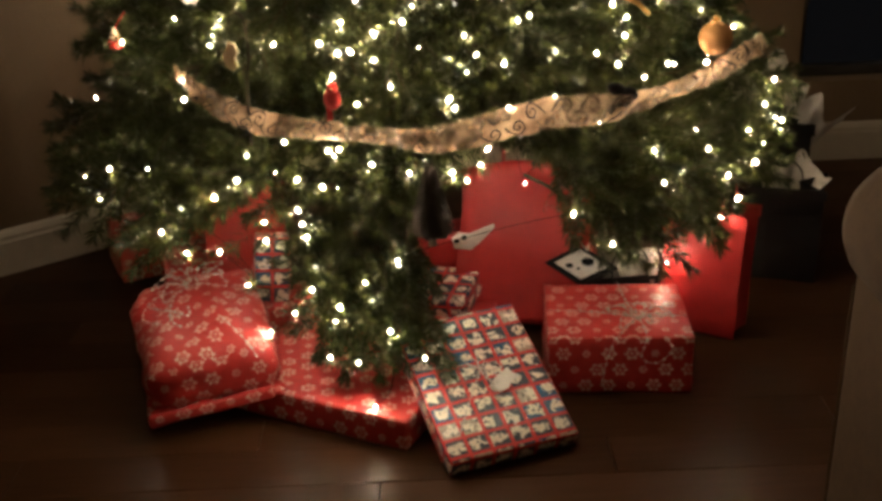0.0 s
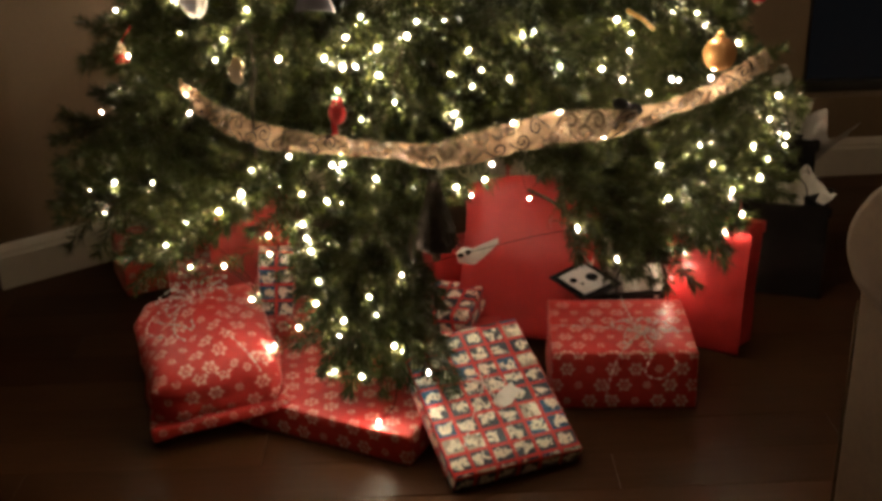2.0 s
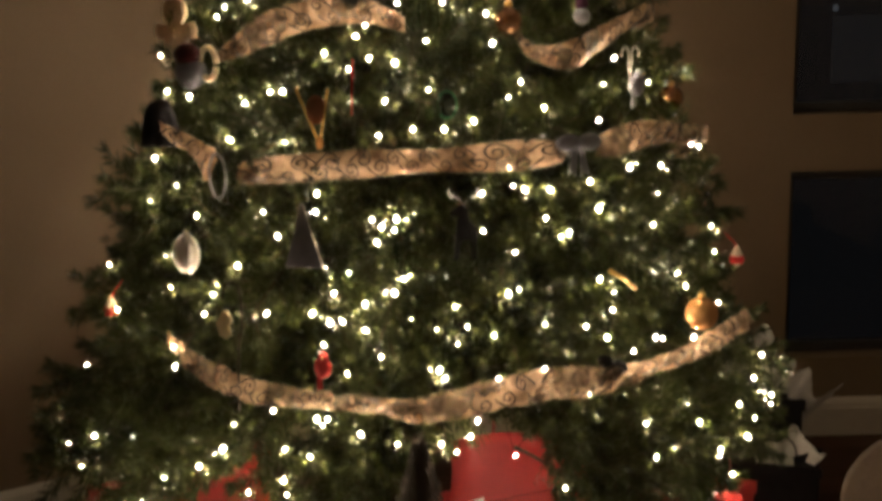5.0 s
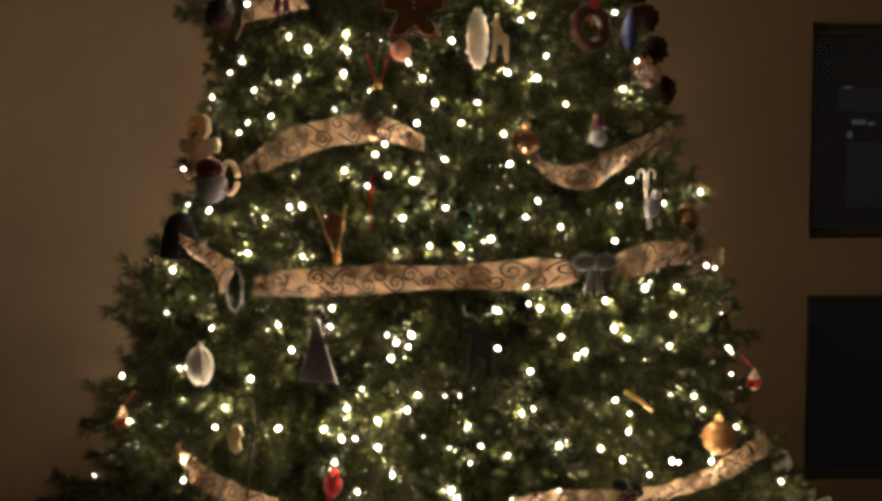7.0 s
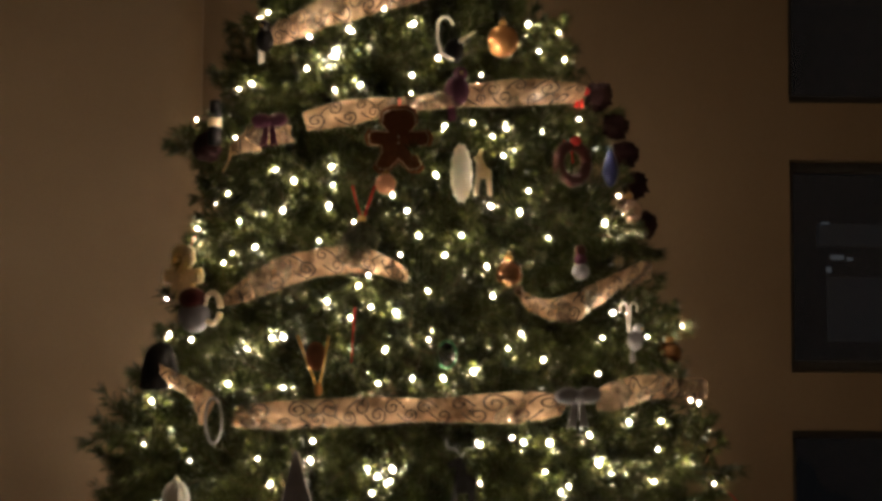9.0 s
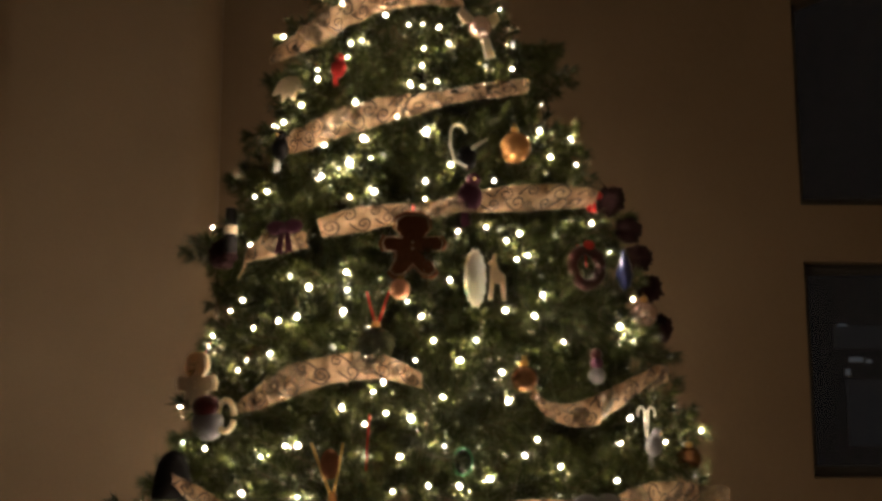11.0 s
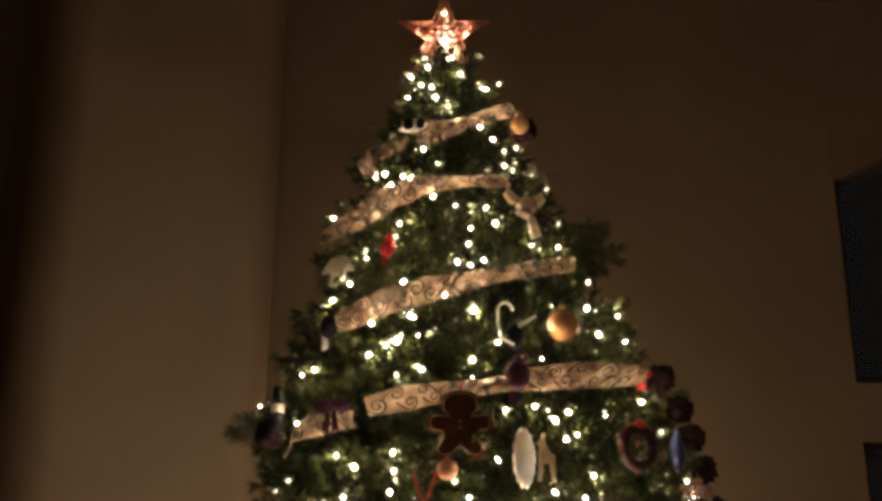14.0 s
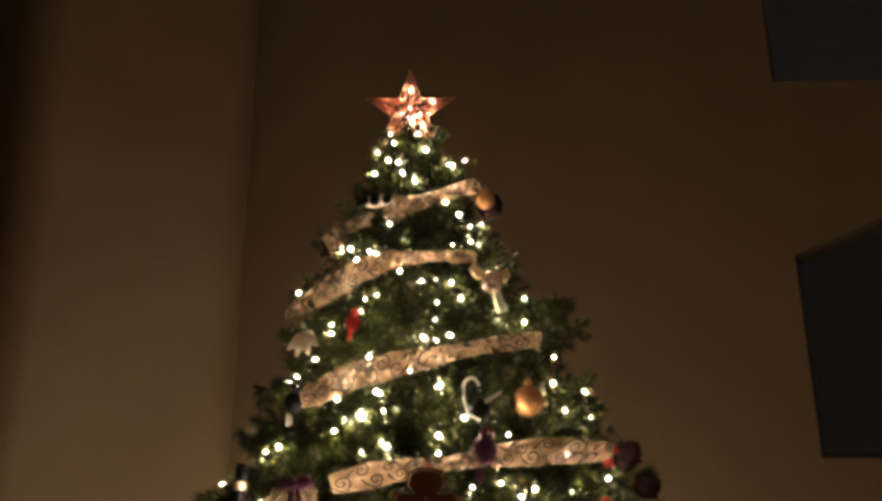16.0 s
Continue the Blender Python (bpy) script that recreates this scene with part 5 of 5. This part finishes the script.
gingerbread(-1.6, 1.626, 1.18, BROWN, "brown felt gingerbread ornament with pale icing", RED_FELT)
gingerbread(-55.0, 1.358, 1.2, CREAM, "pale gingerbread ornament with a red loop", RED_FELT)

ob = hung("mitten_ornament", -44.5, 1.292, "pale grey felt ornament with a dark red top", k=1.07)
part("lower", bm_ball(0.040, 22, 14, (1, 0.45, 0.85)), GREY, ob).location = (-0.012, 0, -0.012)
part("upper", bm_ball(0.036, 22, 14, (1, 0.5, 0.62)), DARK_RED, ob).location = (-0.014, -0.004, 0.022)
v, f = tube_arrays([Vector((0.036 + 0.022 * math.cos(a), 0, 0.004 + 0.030 * math.sin(a))) for a in np.linspace(0, 6.0, 18)], 0.006, 8)
mesh_object("loop", v, f, CREAM, ob)

ob = hung("bell_ornament", -50.5, 1.178, "black rounded bell ornament", k=1.06)
part("bell", bm_lathe([(0.038, -0.045), (0.040, -0.040), (0.036, -0.01), (0.030, 0.02), (0.018, 0.042), (0.0, 0.048)], 22), BLACK, ob)
ob = hung("cone_ornament", -0.3, 0.523, "brown woven twig cone hanging below the ribbon", k=1.03, drop=0.10)
bm = bm_lathe([(0.036, -0.068), (0.037, -0.062), (0.030, -0.02), (0.018, 0.03), (0.008, 0.058), (0.0, 0.066)], 26)
for v in bm.verts:
    v.co += v.co.normalized() * 0.006 * noise.noise(v.co * 90)
part("cone", bm, TWIG, ob)
r = np.random.default_rng(3)
chunks = []
for i in range(420):
    a, z0 = r.uniform(0, 6.28), r.uniform(-0.066, 0.045)
    rr = float(np.interp(z0, (-0.065, 0.06), (0.036, 0.010))) * r.uniform(0.95, 1.35)
    chunks.append(tube_arrays([(rr * math.cos(a), rr * math.sin(a), z0), (rr * 0.55 * math.cos(a + r.uniform(-0.7, 0.7)), rr * 0.55 * math.sin(a + r.uniform(-0.7, 0.7)), z0 + r.uniform(0.012, 0.034))], 0.0014, 4))
v, f = joined(chunks)
tagged(mesh_object("twig_cover", v, f, TWIG, ob), kind="stuff")
v, f = tube_arrays([(0, 0, -0.095), (0, 0, -0.068)], 0.009, 8)
mesh_object("stem", v, f, BARK, ob)
ob = hung("felt_tree", -17.4, 0.977, "grey felt tree-shaped ornament with a silver cord edge", k=1.02)
cut("felt", [(-0.036, -0.058), (0.038, -0.058), (0.020, 0.002), (0.004, 0.060), (-0.004, 0.060), (-0.018, 0.002)], 0.007, GREY, ob, bevel=0.002)
v, f = tube_arrays([(0.004, -0.005, 0.060), (0.021, -0.006, 0.0), (0.040, -0.005, -0.060)], 0.0018, 6)
mesh_object("edge_cord", v, f, SILVER, ob)
ob = hung("icicle", -16.1, 1.035, "twisted clear icicle ornament", k=1.05)
v, f = tube_arrays([Vector((0.003 * math.cos(i), 0.003 * math.sin(i), 0.05 - 0.008 * i)) for i in range(13)], [0.005 - 0.0003 * i for i in range(13)], 8)
mesh_object("ice", v, f, GLASS, ob)
ob = hung("oval_frame", -32.2, 1.085, "pale oval wire frame ornament", k=1.05)
v, f = tube_arrays([Vector((0.018 * math.cos(a), 0, 0.042 * math.sin(a))) for a in np.linspace(0, 6.283, 24)], 0.0028, 8)
mesh_object("frame", v, f, GREY, ob)
ob = hung("oval_frame", 5.6, 1.213, "green enamel oval frame with a dark middle", k=1.04)
v, f = tube_arrays([Vector((0.017 * math.cos(a), 0, 0.024 * math.sin(a))) for a in np.linspace(0, 6.283, 24)], 0.003, 8)
mesh_object("frame", v, f, GREEN, ob)
cut("middle", oval(0.015, 0.022), 0.004, BLACK, ob)
ob = hung("stick_ornament", -15.5, 1.196, "gold sticks tied with a dark bow")
for s in (-1, 1):
    v, f = tube_arrays([(s * 0.030 - 0.008, -0.004, 0.050), (0.004, -0.006, -0.052)], 0.0026, 6)
    mesh_object("stick", v, f, GOLD_MATT, ob)
part("bow", bm_ball(0.016, 14, 10, (1.2, 0.5, 1.7)), BROWN, ob).location = (-0.002, -0.004, 0.012)
part("tip", bm_ball(0.010, 12, 8, (0.8, 0.6, 1.3)), GOLD, ob).location = (0.004, -0.008, -0.048)
ob = hung("shell_ornament", -38.9, 0.930, "white glittered shell ornament", k=1.05)
bm = bm_ball(0.030, 24, 16, (0.85, 0.6, 1.1))
for v in bm.verts:
    v.co *= 1 + 0.20 * math.sin(9 * math.atan2(v.co.x, v.co.y))
part("shell", bm, WHITE, ob)
part("tip", bm_lathe([(0.012, 0.025), (0.006, 0.04), (0, 0.048)], 12), WHITE, ob)
for phi, z, lab in ((-58.0, 0.796, "small red and white drop ornament"), (78.0, 0.827, "small cream and red drop ornament")):
    ob = hung("drop_ornament", phi, z, lab, k=1.05, cord=RED_FELT)
    part("drop", bm_lathe([(0, -0.030), (0.013, -0.018), (0.015, -0.004), (0.008, 0.012), (0.0, 0.026)], 16), CREAM, ob)
    part("band", bm_lathe([(0.0135, -0.020), (0.017, -0.014), (0.017, -0.006), (0.0135, 0.0)], 16), RED_FELT, ob)


def bird(phi, z, s, body, label, wing=None):
    ob = hung("bird_ornament", phi, z, label, k=1.05)
    part("bird_body", bm_ball(0.020 * s, 16, 12, (1.0, 0.8, 1.25)), body, ob)
    head = part("bird_head", bm_ball(0.012 * s, 14, 10), body, ob)
    head.location = (0.004 * s, -0.006 * s, 0.026 * s)
    cut("tail", [(-0.005 * s, 0), (0.006 * s, 0), (0.010 * s, -0.034 * s), (-0.004 * s, -0.038 * s)], 0.004, wing or body, ob, (-0.010 * s, 0, -0.012 * s))
    part("beak", bm_lathe([(0.003 * s, 0), (0, 0.007 * s)], 8), GOLD_MATT, head).matrix_basis = pose(0, -0.011 * s, 0, 90, 0, 0)


bird(-14.8, 0.729, 0.85, RED_FELT, "red felt bird ornament above the ribbon")
bird(-23.0, 2.055, 0.85, RED_FELT, "red felt bird ornament")
bird(44.9, 1.235, 0.9, GREY, "grey bird ornament below a silver curl")
bird(-35.6, 1.862, 1.0, BLACK, "black and white bird ornament", WHITE)
bird(12.6, 1.733, 1.25, PURPLE, "plum cloth bird-shaped ornament")

ob = hung("curl_ornament", 14.1, 1.848, "white curled ribbon ornament with a black back", k=1.05)
v, f = tube_arrays([Vector((-0.012 + 0.016 * math.cos(a), 0, 0.025 + 0.020 * math.sin(a))) for a in np.linspace(0.2, 3.4, 12)] + [Vector((-0.028, 0, 0.0)), Vector((-0.020, 0, -0.03)), Vector((0.006, 0, -0.042))], 0.0028, 8)
mesh_object("curl", v, f, WHITE, ob)
part("back", bm_ball(0.020, 14, 10, (1, 0.6, 1.3)), BLACK, ob).location = (0.008, 0.006, -0.022)
cut("wing", [(0.010, -0.014), (0.050, 0.016), (0.052, 0.022), (0.016, 0.002)], 0.004, WHITE, ob)
ob = hung("curl_ornament", 45.5, 1.285, "curled silver wire ornament", k=1.05)
for s in (-1, 1):
    v, f = tube_arrays([Vector((0.0, 0, -0.035)), Vector((s * 0.004, 0, -0.01))] + [Vector((s * (0.014 + 0.010 * math.cos(a)), 0, 0.014 + 0.012 * math.sin(a))) for a in np.linspace(3.3, -0.6, 9)], 0.0022, 6)
    mesh_object("wire_curl", v, f, SILVER, ob)
ob = hung("wreath_ornament", 38.8, 1.600, "dark red wreath ornament with a bow", k=1.05, cord=RED_FELT)
v, f = tube_arrays([Vector((0.036 * math.cos(a), 0, 0.036 * math.sin(a))) for a in np.linspace(0, 6.283, 28)], 0.012, 10)
mesh_object("ring", [p + Vector(p).normalized() * 0.004 * noise.noise(Vector(p) * 160) for p in v], f, DARK_RED, ob)
part("bow", bm_ball(0.010, 12, 8, (1.4, 0.7, 1)), RED_FELT, ob).location = (0, -0.01, 0.044)
ob = hung("teardrop_ornament", 54.3, 1.609, "dark blue glass teardrop ornament", k=1.05)
part("glass_drop", bm_lathe([(0, -0.048), (0.012, -0.035), (0.019, -0.012), (0.014, 0.012), (0.005, 0.035), (0.0, 0.045)], 18), BLUE, ob)
ob = hung("bottle_ornament", 60.8, 0.968, "small pale bottle ornament", k=1.03)
part("bottle", bm_lathe([(0.013, -0.03), (0.014, -0.026), (0.014, 0.01), (0.006, 0.02), (0.006, 0.034), (0, 0.035)], 16), GLASS, ob)
ob = hung("angel_ornament", 30.4, 2.165, "rose silver ball ornament with cream wings", k=1.10)
part("ball", bm_ball(0.026, 20, 14), PEARL, ob)
for s in (-1, 1):
    cut("wing", [(0, 0), (s * 0.042, 0.030), (s * 0.052, 0.012), (s * 0.036, -0.008)], 0.005, CREAM, ob, (0, 0.008, 0.014))
cut("skirt", [(-0.008, 0), (0.010, 0), (0.026, -0.042), (0.002, -0.050)], 0.008, WHITE, ob, (0.010, 0, -0.022))
ob = hung("leaf_ornament", -43.5, 2.032, "cream cut-paper leaf ornament", k=1.10)
for a in (-50, -15, 20, 55):
    leaf = cut("leaf", [(0, 0.006), (0.014, -0.016), (0.010, -0.040), (0, -0.058), (-0.010, -0.040), (-0.014, -0.016)], 0.003, CREAM, ob, bevel=0.0008)
    leaf.matrix_basis = pose(0, 0, 0.02, 0, a, 0)
ob = hung("cow_ornament", -24.0, 2.418, "white animal-shaped ornament with black patches", k=1.28)
part("body", bm_ball(0.022, 18, 12, (1.7, 0.6, 0.72)), WHITE, ob)
for x, z, q in ((-0.030, 0.000, 0.010), (-0.004, 0.000, 0.014), (0.026, -0.002, 0.012)):
    part("patch", bm_ball(q, 12, 8, (1, 0.5, 1.1)), BLACK, ob).location = (x, -0.011, z)
part("snout", bm_ball(0.010, 12, 8), BLACK, ob).location = (-0.044, -0.004, -0.008)
ob = hung("soldier_ornament", -50.3, 1.690, "dark narrow figure-shaped wooden peg", k=1.05)
part("peg", bm_lathe([(0.014, -0.045), (0.015, -0.02), (0.010, 0.0), (0.013, 0.012), (0.012, 0.03), (0.011, 0.05), (0, 0.052)], 14), BLACK, ob)
part("band", bm_lathe([(0.0135, 0), (0.0145, 0.004), (0.0145, 0.014), (0.0135, 0.018)], 14), CREAM, ob).location = (0, 0, -0.006)


def bow(phi, z, s, material, label, lean=0.0, k=1.04):
    ob = hung("bow", phi, z, label, "bow", k, lean=lean)
    for d in (-1, 1):
        bm = bm_ball(0.020 * s, 16, 12, (1.5, 0.5, 0.9))
        part("bow_loop", bm, material, ob).location = (d * 0.024 * s, 0, 0.006 * s)
        cut("bow_tail", [(0, 0), (d * 0.012 * s, 0), (d * 0.026 * s, -0.062 * s), (d * 0.012 * s, -0.056 * s), (d * 0.006 * s, -0.066 * s)], 0.003, material, ob)
    part("knot", bm_ball(0.010 * s, 12, 8), material, ob).location = (0, -0.005, 0)


bow(-31.3, 1.675, 0.8, PURPLE, "dark plum bow with hanging tails")
ob = hung("felt_deer", 7.3, 0.990, "black felt deer-shaped ornament with curled antlers", k=0.95)
cut("felt", [(-0.020, -0.060), (-0.010, -0.060), (-0.006, -0.024), (0.012, -0.024), (0.014, -0.060), (0.024, -0.060), (0.026, 0.0), (0.010, 0.012), (0.008, 0.034), (-0.004, 0.044), (-0.026, 0.030), (-0.024, 0.022), (-0.010, 0.022), (-0.014, 0.0)], 0.007, BLACK, ob, bevel=0.002)
for d in (-1, 1):
    v, f = tube_arrays([Vector(q) for q in spline([(0.0, 0, 0.040), (d * 0.010, 0, 0.056), (d * 0.024, 0, 0.058), (d * 0.028, 0, 0.074)], 4)], 0.0022, 6)
    mesh_object("antler", v, f, GREY, ob)
bow(31.0, 0.700, 0.7, BLACK, "small dark bow over the gold ribbon", 25, 1.05)
bow(27.0, 1.130, 0.9, GREY, "grey bow where two ribbons meet", 0, 1.06)
bow(51.0, 1.772, 0.6, RED_FELT, "small red bow at the ribbon's end")
ob = hung("snowball_ornament", 35.4, 1.392, "small stacked grey and dark red ornament", k=1.05)
for zz, q, mat in ((-0.018, 0.017, GREY), (0.006, 0.013, PURPLE), (0.024, 0.012, DARK_RED)):
    part("ball", bm_ball(q, 14, 10), mat, ob).location = (0, 0, zz)
ob = hung("scroll_ornament", 34.1, 0.864, "slanting thin gold scroll ornament", lean=35)
v, f = tube_arrays([(-0.040, 0, 0), (0.0, -0.004, 0.003), (0.036, 0, 0)], 0.0045, 8)
mesh_object("rod", v, f, GOLD_MATT, ob)
ob = hung("curl_ornament", 2.0, 1.968, "dark curled wire ornament over the ribbon", k=1.08)
v, f = tube_arrays([Vector((-0.018, -0.002, -0.045)), Vector((-0.010, -0.004, -0.012)), Vector((0.008, -0.004, 0.004)), Vector((0.026, -0.002, 0.022)), Vector((0.018, 0, 0.046)), Vector((0.004, 0.004, 0.050))], 0.0022, 6)
mesh_object("wire_curl", v, f, BLACK, ob)

ob = hung("hook_ornament", -28.9, 0.800, "thin brown hooked rod with a small beige figure-shaped tag", k=1.04)
v, f = tube_arrays([Vector(q) for q in spline([(-0.026, 0, 0.052), (-0.018, -0.002, 0.078), (0.0, -0.003, 0.084), (0.012, -0.002, 0.066), (0.012, 0, 0.0), (0.002, 0, -0.05), (-0.004, 0.002, -0.170)], 5)], 0.0024, 6)
mesh_object("rod", v, f, TWIG, ob)
cut("tag", [(-0.036, -0.020), (-0.022, -0.026), (-0.012, -0.018), (-0.016, 0.0), (-0.008, 0.010), (-0.016, 0.028), (-0.028, 0.028), (-0.034, 0.012), (-0.042, 0.004)], 0.008, CREAM, ob)

# the end of a light string lies on the presents
tail = empty("light_string", pose(0, 0, 0), "end of a light string lying over presents", "string lights", "strings of lights on the tree")
ends = [Vector((-0.135, 1.932, 0.084)), Vector((-0.028, 1.915, 0.205)), skin(-9, 0.22, 0.95)]
for p in ends[:2]:
    ob = new("bulb", BULB_MESH)
    ob.parent, ob.location = tail, p
v, f = tube_arrays([Vector(q) for q in spline([ends[0], Vector((-0.10, 2.0, 0.10)), ends[2], Vector((-0.06, 1.95, 0.22)), ends[1]], 6)], 0.0011, 4)
mesh_object("wire", v, f, WIRE, tail)


# ---- floor boards, last ----
def planks():
    floor_ob = bpy.data.objects["floor"]
    bm = bm_box((1.2175, 0.1247, 0.014), 0.0005, None, 1)
    me = bpy.data.meshes.new("plank")
    bm.to_mesh(me)
    bm.free()
    me.materials.append(FLOOR)
    r = np.random.default_rng(11)
    y, row = BACK_Y - 0.0625, 0
    back = floor_ob.matrix_basis.inverted()
    while y > Y0:
        x = X0 - (row * 0.47) % 1.2
        while x < X1:
            a, b = max(x, X0), min(x + 1.216, X1)
            if b - a > 0.02:
                ob = new("plank", me)
                ob.parent = floor_ob
                ob.matrix_basis = back @ pose((a + b) / 2, y, -0.0075 + r.uniform(-0.0003, 0.0003)) @ Matrix.Diagonal(((b - a) / 1.216, 1, 1, 1))
            x += 1.2185
        y -= 0.125
        row += 1


planks()
